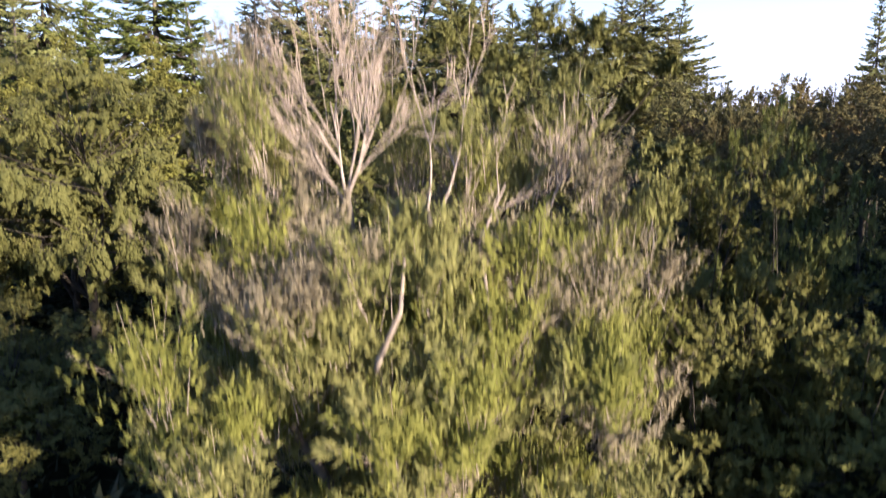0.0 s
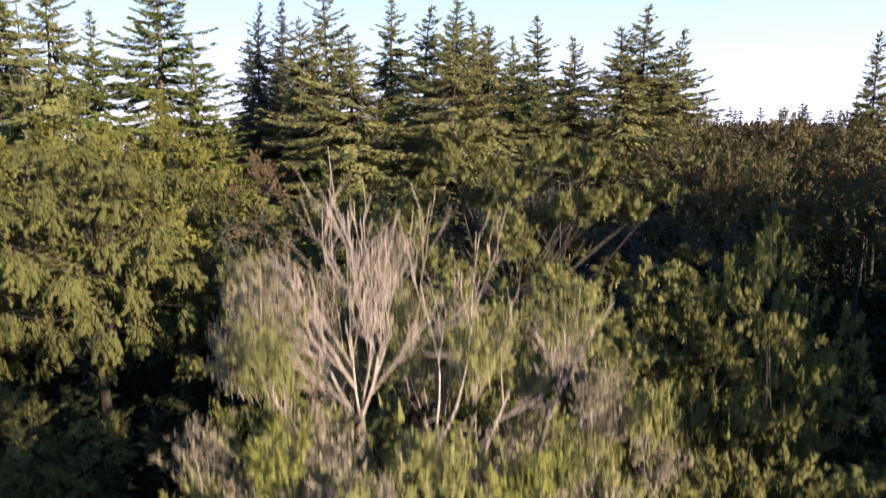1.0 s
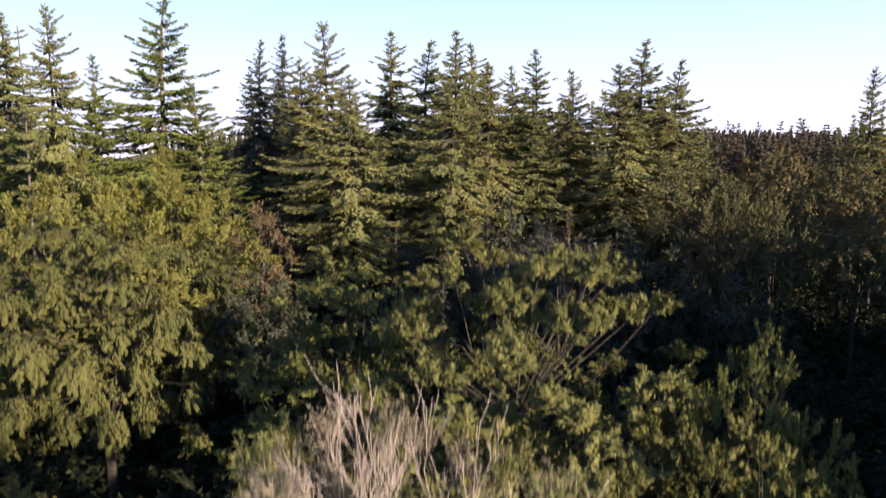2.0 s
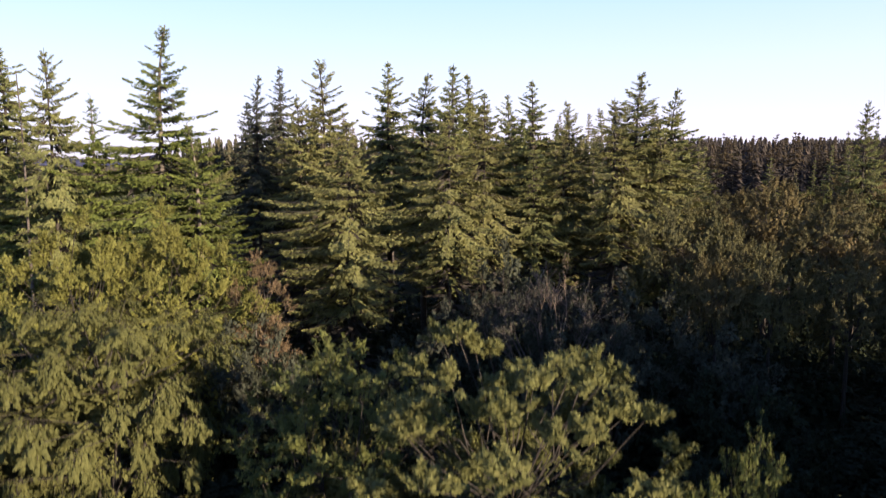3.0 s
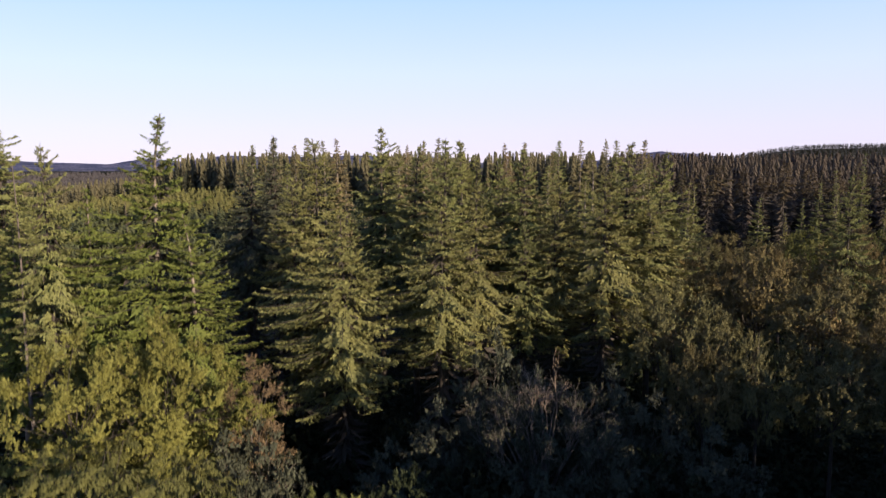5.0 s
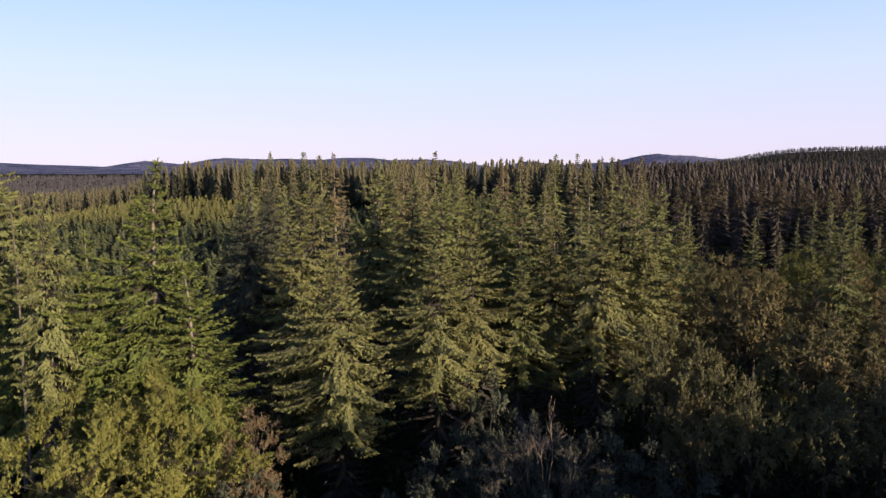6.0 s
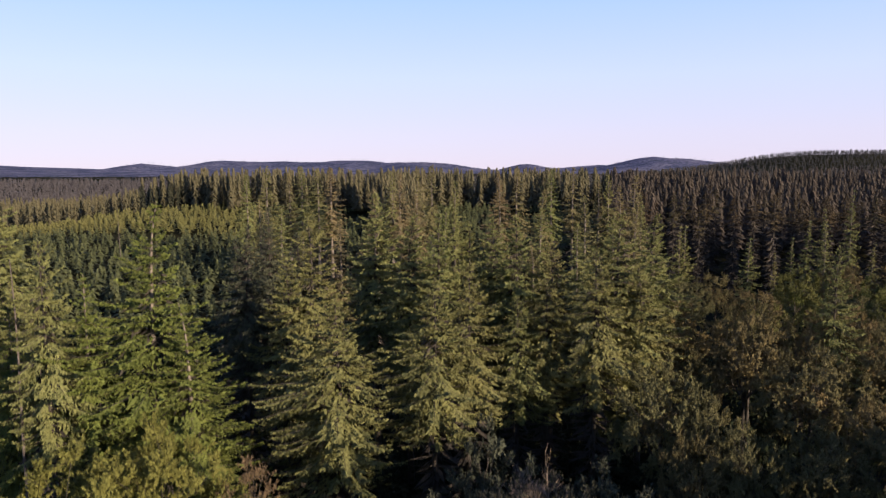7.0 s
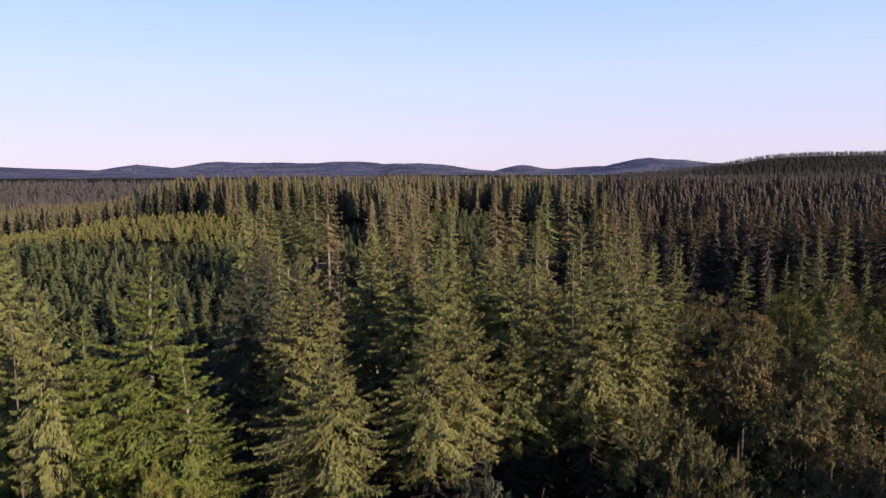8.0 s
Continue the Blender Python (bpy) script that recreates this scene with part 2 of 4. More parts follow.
# hills: x, y, height, half width across, half width along
HILLS = [
    (-1934, 4500, 18, 500, 500), (-1739, 4300, 63, 112, 500), (-1289, 4300, 87, 260, 500), (-921, 4300, 59, 235, 500), (-430, 4200, 102, 370, 500),
    (25, 3600, 56, 277, 450), (626, 4300, 57, 136, 400), (1122, 4400, 50, 300, 400), (1180, 3500, 93, 253, 380), (1437, 3500, 42, 113, 380),
    (1139, 2100, 60, 263, 400), (1553, 2100, 69, 344, 420), (1940, 2200, 35, 478, 600), (-3146, 4500, 77, 900, 500),
]


def land(x, y):
    x, y = np.asarray(x, float), np.asarray(y, float)
    a = x / np.maximum(y, 1)
    h = 12.0 * step(90, 400, y) - 13.0 * step(-105, -250, x) * step(150, 330, y)
    h = h - 12.0 * step(400, 620, y) * step(-0.12, -0.35, a) * (1 - step(-105, -250, x) * 0.83)
    h = h - 9.0 * step(450, 1000, y) * step(-0.25, 0.15, a)
    h = h + 16.0 * step(1200, 3600, y)
    for hx, hy, hh, wx, wy in HILLS:
        h = h + hh * 0.8 * np.exp(-((x - hx) / wx) ** 2 - ((y - hy) / wy) ** 2)
    h = h + step(1200, 2500, y) * (1.5 * np.sin(x * 0.011 + 2 * np.sin(y * 0.004)) * np.sin(y * 0.009 + 1) + 1.2 * np.sin(x * 0.031 + y * 0.017))
    h = h + 0.5 * np.sin(x * 0.11) * np.cos(y * 0.09 + 1) * step(20, 120, np.hypot(x, y))
    return h


def sheet(name, xs, ys, material, drop=0.0):
    gx, gy = np.meshgrid(xs, ys)
    gz = land(gx, gy) - drop
    v = np.stack([gx, gy, gz], -1).reshape(-1, 3)
    nx = len(xs)
    i = (np.arange(len(ys) - 1)[:, None] * nx + np.arange(nx - 1)[None]).ravel()
    f = np.stack([i, i + 1, i + nx + 1, i + nx], 1)
    me = raw_mesh(name, v, f, material)
    me.polygons.foreach_set("use_smooth", np.ones(len(f), bool))
    return new(name, me)


half = np.concatenate([np.arange(0, 200, 10), np.geomspace(200, 4950, 48)])
axis = np.unique(np.concatenate([-half, half]))
ground = sheet("ground", axis, axis, M_GROUND)
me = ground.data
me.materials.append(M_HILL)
# the far ground takes the haze-tinted hill colour
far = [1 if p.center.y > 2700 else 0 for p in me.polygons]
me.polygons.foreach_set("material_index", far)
tagged(ground, "dark forest floor rising to heath hills with haze in their colour", "ground", kind="structure")


# ---- spruces ----
def spruce(name, seed, height, base, radius, material, fine=1.0, whorl=0.55, label="", droop=0.35, blade=1.0, core=1.0, cone=0.52, skirt=0, hang=0.5, shy=0.25, stem=None, taper=1.0):
    """A conifer: straight trunk with a nodding leader, whorls of bent branches, each a flat frond of side twigs."""
    rs = np.random.RandomState(seed)
    zs, ws0, ks = [], [], []
    z, turn0 = height - 0.5, rs.uniform(0, 6.28)
    while z > base:
        u = (height - z) / (height - base)
        m = rs.randint(4, 6) + (2 if fine > 0.5 else 1) * int(u > 0.2)
        turn0 += rs.uniform(0.5, 1.2)
        for k in range(m):
            zs.append(z + rs.normal(0, 0.10 + 0.12 * u))
            ws0.append(turn0 + 6.283 * k / m + rs.normal(0, 0.22))
            ks.append(rs.uniform(0.78, 1.12))
        gap = whorl * (0.9 + (0.65 if fine > 0.5 else 0.85) * min(u * 2.2, 1)) * rs.uniform(0.85, 1.15)
        if u > 0.12:
            for k in range(rs.randint(2, 5) if fine > 0.5 else 2):
                zs.append(z - gap * rs.uniform(0.3, 0.7))
                ws0.append(rs.uniform(0, 6.283))
                ks.append(rs.uniform(0.4, 0.8))
        z -= gap
    z, azim, keep = np.array(zs), np.array(ws0), np.array(ks)
    n = len(z)
    u = np.clip((height - z) / (height - base), 0, 1)
    lean = 1 + 0.12 * np.sin(azim + rs.uniform(0, 6)) + 0.16 * np.sin(azim * 2 + z * 0.55 + rs.uniform(0, 6))
    grow = np.minimum(u / cone, 1)
    L = radius * (0.05 + 0.95 * grow ** taper) * (1 - shy * np.clip((u - 0.7) / 0.3, 0, 1)) * keep * lean
    L = np.maximum(L * np.where(u < 0.3, rs.uniform(0.4, 1.25, n), 1), 0.22)
    tip = rs.uniform(-0.6, 0.6, 2)

    def sway(h):
        q = np.clip((h / height - 0.8) / 0.2, 0, 1) ** 2
        return np.stack([tip[0] * q, tip[1] * q, 0 * q], 1)

    rise = 0.55 - 0.75 * np.minimum(u * 1.8, 1) + rs.uniform(-0.12, 0.12, n)
    knots = np.maximum((L * 8.0 * fine).astype(int), 2) + 1
    idx = np.repeat(np.arange(n), knots)
    s = rs.uniform(0.06, 1.0, len(idx)) ** 0.65
    out = np.stack([np.cos(azim), np.sin(azim), np.zeros(n)], 1)
    side = np.stack([-np.sin(azim), np.cos(azim), np.zeros(n)], 1)
    low = np.minimum(u * 1.6, 1)

    def at(i, q):
        dz = L[i] * (rise[i] * q - droop * q ** 2 * low[i] + (0.07 + 0.2 * low[i]) * q ** 4)
        p = out[i] * (L[i] * q * 0.97)[:, None]
        p[:, 2] += z[i] + dz
        return p + sway(z[i])

    p = at(idx, s)
    slope = rise[idx] - 2 * droop * s * low[idx] + (0.28 + 0.8 * low[idx]) * s ** 3
    bd = out[idx].copy()
    bd[:, 2] = slope
    bd = unit(bd)
    Li = L[idx]
    per = 4 if fine > 0.8 else 3 if fine > 0.4 else 2
    cs, ds, ns, ls, ws = [], [], [], [], []
    for sgn in (-1, 1):
        roof = np.array([0, 0, -1.0]) * (hang * low[idx] * rs.uniform(0.3, 1.2, len(idx)))[:, None]
        td = unit(bd * rs.uniform(0.75, 1.1, (len(idx), 1)) + side[idx] * sgn * rs.uniform(0.55, 1.0, (len(idx), 1)) + roof + rs.normal(0, 0.07, (len(idx), 3)))
        tl = (np.minimum(0.30 * Li, 1.15) * np.minimum(1.12 - s, 1) * np.minimum(0.45 + 2.2 * s, 1) + 0.10) * rs.uniform(0.7, 1.2, len(idx))
        for k in range(per):
            q = k / per
            c = p + td * (tl * q)[:, None] + rs.normal(0, 0.02, p.shape)
            c[:, 2] -= 0.3 * tl * q * q * low[idx]
            cs.append(c)
            ds.append(unit(td * 0.8 + rs.normal(0, 0.36, p.shape) + np.array([0, 0, -0.35 * hang]) * low[idx][:, None]))
            ns.append(unit(np.array([0, 0, 0.4]) + out[idx] * 1.0 + rs.normal(0, 0.25, p.shape)))
            ls.append((0.10 + tl * 0.85 / per) * rs.uniform(0.75, 1.2, len(idx)) * blade)
            ws.append(rs.uniform(0.6, 1.2, len(idx)) * (0.06 + 0.08 * np.minimum(Li / 2.5, 1)) * blade)
    i = np.repeat(np.arange(n), 13 if fine > 0.5 else 6)
    q = rs.uniform(0.12, 0.5, len(i))
    cs.append(at(i, q) + side[i] * (rs.normal(0, 0.11, len(i)) * L[i])[:, None])
    ds.append(unit(out[i] * 0.8 + side[i] * rs.normal(0, 0.5, (len(i), 1)) + np.array([0, 0, -0.5])))
    ns.append(unit(np.array([0, 0, 0.5]) + out[i] + rs.normal(0, 0.2, (len(i), 3))))
    ls.append((0.22 + 0.09 * L[i]) * rs.uniform(0.7, 1.2, len(i)))
    ws.append((0.06 + 0.035 * L[i]) * rs.uniform(0.7, 1.2, len(i)))
    k = 20
    c = np.stack([np.zeros(k), np.zeros(k), height - rs.uniform(0.0, 1.3, k)], 1)
    c = c + sway(c[:, 2])
    w = rs.uniform(0, 6.28, k)
    cs.append(c)
    ds.append(unit(np.stack([np.cos(w), np.sin(w), rs.uniform(0.6, 2.0, k)], 1)))
    ns.append(unit(rs.normal(0, 1, (k, 3))))
    ls.append(rs.uniform(0.15, 0.35, k))
    ws.append(rs.uniform(0.05, 0.1, k) * blade)
    thing = new(name)
    v, f = darts(np.concatenate(cs), np.concatenate(ds), np.concatenate(ns), np.concatenate(ls), np.concatenate(ws))
    crown = part("crown", raw_mesh("crown", v, f, material), thing)
    tz = np.concatenate([np.linspace(0, 0.8, 6), np.linspace(0.85, 1, 4)]) * height
    bend = rs.uniform(-0.15, 0.15, 2)
    pts = np.stack([bend[0] * np.sin(tz / height * math.pi), bend[1] * np.sin(tz / height * math.pi), tz], 1) + sway(tz)
    trunk = part("trunk", raw_mesh("trunk", *tube(pts, 0.011 * height * (1 - tz / height) ** 0.85 + 0.02, 7), stem or M_BARK), thing)
    dead = []
    if fine > 0.5:
        i = np.arange(n)
        pieces = [spikes(at(i, np.zeros(n)), at(i, np.full(n, 0.5)), 0.012 + 0.009 * L), spikes(at(i, np.full(n, 0.5)), at(i, np.full(n, 0.95)), 0.008 + 0.004 * L)]
        tagged(part("branch", raw_mesh("branch", *joined(pieces), M_BARK), trunk), kind="stuff")
        nd = 26
        dz = rs.uniform(0.12, 1.0, nd) * base
        da = rs.uniform(0, 6.28, nd)
        a = np.stack([0 * dz, 0 * dz, dz], 1)
        b = a + np.stack([np.cos(da), np.sin(da), rs.uniform(-0.35, 0.1, nd)], 1) * rs.uniform(0.6, 2.2, nd)[:, None]
        dead.append(raw_mesh("dead_branch", *spikes(a, b, np.full(nd, 0.025)), M_BARK))
    # skirt: wide dark blades added round the lower trunk to stand for shade
    if skirt:
        dz = rs.uniform(0.06, 1.1, skirt) * base
        da = rs.uniform(0, 6.28, skirt)
        a = np.stack([0 * dz, 0 * dz, dz], 1)
        d = unit(np.stack([np.cos(da), np.sin(da), rs.uniform(-0.6, 0.1, skirt)], 1))
        v, f = kites(a, d, unit(rs.normal(0, 1, (skirt, 3))), rs.uniform(1.4, 2.8, skirt), rs.uniform(0.2, 0.5, skirt))
        dead.append(raw_mesh("dead_branch", v, f, M_BARK))
    for me in dead:
        tagged(part("dead_branch", me, trunk, "bare dead lower branches, with dark blades added to stand for shade"), kind="stuff")
    k = int(460 * core)
    i = rs.randint(0, n, k)
    c = at(i, rs.uniform(0.02, 0.36, k))
    d = unit(out[i] * 0.6 + side[i] * rs.normal(0, 0.7, (k, 1)) + np.array([0, 0, -0.6]))
    v, f = kites(c, d, unit(out[i] + rs.normal(0, 0.3, (k, 3))), 0.3 + 0.18 * L[i], 0.05 + 0.05 * L[i])
    tagged(part("inner_twig", raw_mesh("inner_twig", v, f, M_BARK), crown, "dead brown twigs inside the crown"), kind="stuff")
    thing["tall"], thing["wide"], thing["used"] = height, radius, 0
    return tagged(thing, label, "tree")


def stand(proto, x, y, top, wide, turn=None, label="", group="", tilt=(0, 0)):
    """Sets one tree with its foot on the land, its tip at the height top and its crown of radius wide."""
    z = float(land(x, y)) - 0.1
    turn = random.uniform(0, 360) if turn is None else turn
    sz, sx = (top - z) / proto["tall"], wide / proto["wide"]
    m = pose(x, y, z, tilt[0], tilt[1], turn)
    if not proto["used"]:
        proto["used"] = 1
        ob = proto
        ob.matrix_basis = m @ Matrix.Diagonal((sx, sx, sz, 1))
    else:
        ps = proto.scale
        ob = copy_thing(proto, m @ Matrix.Diagonal((sx / ps[0], sx / ps[1], sz / ps[2], 1)))
    return tagged(ob, label, "", group)


SPRUCE = "tall green spruce with drooping layered branches among its neighbours"
spruces = [
    spruce("spruce_tree", 11, 28, 8.0, 5.0, M_SPRUCE, 0.805, 0.60, SPRUCE, droop=0.3, cone=0.58, hang=0.3),
    spruce("spruce_tree", 12, 28, 8.0, 4.6, M_SPRUCE, 0.805, 0.62, SPRUCE, droop=0.32, cone=0.56),
    spruce("spruce_tree", 13, 28, 8.0, 5.2, M_SPRUCE, 0.805, 0.64, SPRUCE, droop=0.2, cone=0.58, hang=0.25),
    spruce("spruce_tree", 14, 28, 8.5, 4.2, M_SPRUCE, 0.805, 0.58, SPRUCE, droop=0.3, cone=0.5),
    spruce("spruce_tree", 17, 28, 9.8, 5.2, M_SPRUCE, 0.805, 0.60, "broad blunt-topped green spruce with drooping layered branches", droop=0.24, cone=0.44, skirt=180),
    spruce("spruce_tree", 18, 28, 12.5, 4.8, M_SPRUCE, 0.805, 0.60, "broad green spruce with bare shaded lower trunk", droop=0.26, cone=0.6, skirt=180),
]
# darkened form that fills the gap; its shade is in the needles
spruces.append(spruce("spruce_tree", 19, 28, 14.0, 4.0, M_SHADE, 0.7, 0.58, "spruce in the gap with the shade put into its needle colour", droop=0.3, cone=0.7, skirt=120))
GREEN = "tall bright green spruce with wide layered branches"
greens = [
    spruce("spruce_tree", 111, 28, 6.0, 5.0, M_SPRUCE_G, 0.805, 0.62, GREEN, droop=0.2, cone=0.52, hang=0.3, shy=0.0, stem=M_STEM, taper=1.3),
    spruce("spruce_tree", 112, 28, 7.0, 5.0, M_SPRUCE_G, 0.805, 0.60, GREEN, droop=0.26, cone=0.6, shy=0.1, stem=M_STEM, taper=1.2),
]
rear = [spruce("spruce_tree", 15, 28, 8.5, 4.6, M_SPRUCE, 0.58, 0.6, SPRUCE, blade=1.25, cone=0.46), spruce("spruce_tree", 16, 28, 9.5, 4.0, M_SPRUCE, 0.58, 0.58, SPRUCE, droop=0.32, blade=1.25, cone=0.48)]
# nearest row: x, y, tip height, crown radius, which form
# the tree at (-11.8, 57.0) is added to throw shade into the gap
ROW_A = [
    (-21.3, 52.5, 29.4, 6.0, 0), (-25.6, 50.5, 24.0, 4.0, 1), (-18.2, 50.3, 22.0, 4.6, 2), (-33.5, 54, 21.0, 3.6, 1), (-27.6, 48.5, 27.0, 3.2, 5), (-40.4, 64, 30.0, 4.6, 1),
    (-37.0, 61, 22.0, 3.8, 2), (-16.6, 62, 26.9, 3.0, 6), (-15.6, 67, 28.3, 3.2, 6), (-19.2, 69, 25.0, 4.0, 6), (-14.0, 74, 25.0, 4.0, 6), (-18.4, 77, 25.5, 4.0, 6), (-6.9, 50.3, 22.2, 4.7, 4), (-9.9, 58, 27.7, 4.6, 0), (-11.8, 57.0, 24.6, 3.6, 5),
    (-5.4, 71, 29.4, 4.0, 1), (0.6, 53.0, 23.2, 4.4, 5), (-1.7, 66, 27.5, 4.0, 3), (1.0, 63, 27.9, 4.4, 1), (3.6, 57, 24.0, 4.2, 5),
]
ROW_B = [
    (2.9, 70, 28.0, 3.8, 3), (4.6, 72, 26.2, 3.8, 1), (7.6, 75, 26.4, 4.0, 0), (9.3, 69.3, 27.1, 3.8, 1), (8.4, 61.5, 20.2, 3.4, 5),
    (12.8, 68, 25.0, 3.8, 0), (15.4, 60.5, 24.6, 4.6, 5), (18.9, 66, 27.6, 4.8, 0), (25.1, 74.3, 26.9, 3.6, 3), (20.8, 64, 22.8, 4.4, 2),
    (11.4, 63, 21.5, 3.6, 5), (38.8, 62.5, 24.5, 2.7, 3), (-43.0, 64, 25.0, 4.4, 2),
]
for x, y, top, wide, k in ROW_A + ROW_B:
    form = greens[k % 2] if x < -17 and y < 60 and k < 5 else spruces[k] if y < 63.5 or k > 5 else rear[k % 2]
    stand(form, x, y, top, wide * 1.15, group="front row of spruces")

mids = [
    spruce("spruce_tree", 21, 26, 8.5, 3.0, M_SPRUCE_B, 0.14, 1.0, "slim unseen brownish spruce added to cast shade from the right", blade=2.0, core=0.1, cone=0.8),
    spruce("spruce_tree", 22, 26, 10.5, 2.7, M_SPRUCE_B, 0.14, 1.0, "slim unseen brownish spruce added to cast shade from the right", blade=2.0, core=0.1, cone=0.8),
    spruce("spruce_tree", 23, 26, 6.5, 3.2, M_SPRUCE, 0.14, 1.0, "slim unseen green spruce added to cast shade from the right", blade=2.0, core=0.1, cone=0.8),
]

EDGE = "slim brown-topped spruce with bare lower trunk at the dark edge"
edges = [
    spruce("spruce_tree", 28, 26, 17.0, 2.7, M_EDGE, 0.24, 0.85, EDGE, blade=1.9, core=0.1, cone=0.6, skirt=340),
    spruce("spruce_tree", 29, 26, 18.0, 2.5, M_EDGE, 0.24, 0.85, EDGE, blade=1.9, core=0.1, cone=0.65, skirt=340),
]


def scatter(seed, x0, x1, y0, y1, gap, keep):
    rs = np.random.RandomState(seed)
    gx, gy = np.meshgrid(np.arange(x0, x1, gap), np.arange(y0, y1, gap))
    p = np.stack([gx.ravel(), gy.ravel()], 1) + rs.uniform(-0.42, 0.42, (gx.size, 2)) * gap
    return p[keep(p[:, 0], p[:, 1])]


def in_stand(x, y):
    a = x / y
    front = 168 + 12 * np.sin(x * 0.05) - 0.1 * (x - 60)
    return (a > 0.26) & (a < 0.8) & (y > front) & (y < front + 28)


# the tallest of the stand, each where it shows
TALLS = "tall cone-shaped spruce rising over the plantation stand"
talls = [
    spruce("spruce_tree", 25, 29, 6.0, 3.8, M_SPRUCE_B, 0.37, 0.56, TALLS, blade=1.7, core=0.1, cone=0.72, skirt=60, stem=M_STEM),
    spruce("spruce_tree", 26, 29, 9.0, 3.5, M_TALL, 0.37, 0.56, TALLS, blade=1.7, core=0.1, cone=0.76, droop=0.45, skirt=60, stem=M_STEM),
    spruce("spruce_tree", 27, 29, 11.0, 3.4, M_SPRUCE_B, 0.37, 0.56, TALLS, blade=1.7, core=0.1, cone=0.8, skirt=60, stem=M_STEM),
]
# far ones: x, y, tip height, crown radius, which form
TALL = [
    (-44.3, 169, 30.7, 4.1, 1), (-41.0, 176, 32.7, 4.9, 0), (-32.5, 179, 32.8, 5.1, 1), (-27.6, 174, 31.9, 4.6, 2), (-25.4, 183, 32.7, 4.4, 2), (-37.1, 185, 31.1, 4.1, 2),
    (-10.4, 139, 28.0, 3.6, 2), (-9.4, 191, 31.1, 4.6, 1), (-7.0, 182, 30.8, 4.1, 0), (1.4, 190, 33.2, 4.6, 2), (-2.0, 150, 31.0, 3.4, 2),
    (5.4, 128, 29.8, 3.7, 1), (19.0, 176, 31.0, 4.8, 0), (23.8, 178, 31.5, 4.6, 2), (34.1, 185, 32.1, 4.8, 1), (40.6, 187, 32.4, 4.1, 2), (36.0, 141, 30.6, 3.8, 0),
    (38.3, 142, 30.7, 3.7, 1), (39.5, 137, 28.7, 3.6, 2), (43.8, 142, 30.7, 4.0, 2), (22.3, 130, 28.1, 3.4, 0), (-113, 360, 26, 3.6, 0), (-107, 363, 24, 3.2, 1), (-119, 366, 23, 3.2, 0),
]
# nearer ones in front of them
BETWEEN = [
    (-7.3, 100, 27.3, 3.6, 1), (-1.5, 112, 27.8, 3.6, 0), (2.8, 102, 26.2, 3.5, 1), (-13.3, 104, 24.4, 3.4, 2), (12.1, 110, 23.0, 3.6, 1), (14.3, 106, 22.6, 3.4, 0), (16.5, 104, 20.7, 3.4, 2), (18.9, 112, 25.5, 3.6, 1),
    (26.5, 112, 27.8, 3.8, 2), (29.5, 106, 24.6, 3.6, 1), (33.6, 108, 26.0, 3.8, 0), (36.4, 114, 25.9, 3.4, 1), (38.2, 122, 27.5, 3.6, 0), (22.5, 100, 24.0, 3.5, 1), (35.6, 104, 22.4, 3.4, 2), (-22.3, 104, 26.0, 3.8, 1), (-26.4, 108, 27.0, 3.8, 0), (-17.6, 96, 23.4, 3.4, 1), (8.4, 90, 21.8, 3.4, 2), (21.5, 86, 22.0, 3.6, 1), (27.3, 90, 22.0, 3.6, 0),
]
for x, y, top, wide, k in TALL + BETWEEN:
    stand(talls[k], x, y, top, wide * 1.1, group="plantation stand")
# young spruces that stand alone before the dark edge
LONE = "young pointed green spruce standing alone before the dark stand"
lone = spruce("spruce_tree", 35, 20, 2.0, 3.6, M_TALL, 0.55, 0.6, LONE, blade=1.3, core=0.3, cone=0.85, stem=M_STEM)
for x, y, top, wide in [(45.5, 117.8, 21.9, 3.8), (56.4, 116.5, 19.9, 3.8), (40.1, 106, 22.9, 3.2), (70.8, 118, 22.0, 3.2), (71.8, 125, 22.2, 3.4), (74.2, 124, 24.5, 3.4), (81.0, 120, 18.4, 2.6), (61.5, 117, 17.2, 1.9), (84.2, 132, 27.8, 3.0), (66.5, 121, 19.5, 2.4)]:
    stand(lone, x, y, top, wide, group="spruces in the clearing")
rs = np.random.RandomState(5)
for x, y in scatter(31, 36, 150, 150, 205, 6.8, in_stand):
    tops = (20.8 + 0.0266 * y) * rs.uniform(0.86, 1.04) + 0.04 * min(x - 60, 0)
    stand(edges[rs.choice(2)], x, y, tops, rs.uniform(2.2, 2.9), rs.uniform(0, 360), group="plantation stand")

# unseen spruces added out of view to the right, to shade the foot of the dark edge
for x, y in scatter(33, 84, 165, 84, 190, 10.0, lambda x, y: (x / y > 0.75) & (x / y < 1.1)):
    stand(mids[rs.choice(3)], x, y, rs.uniform(31, 34.5) if y > 112 else rs.uniform(24, 28), rs.uniform(3.2, 4.2), rs.uniform(0, 360), group="plantation stand")
# more unseen spruces, added to shade the far oaks
for x, y in scatter(34, 74, 120, 30, 84, 9.0, lambda x, y: (x / y > 0.95) & (x + y < 165)):
    stand(mids[rs.choice(3)], x, y, rs.uniform(24, 29), rs.uniform(3.4, 4.4), rs.uniform(0, 360), group="plantation stand")


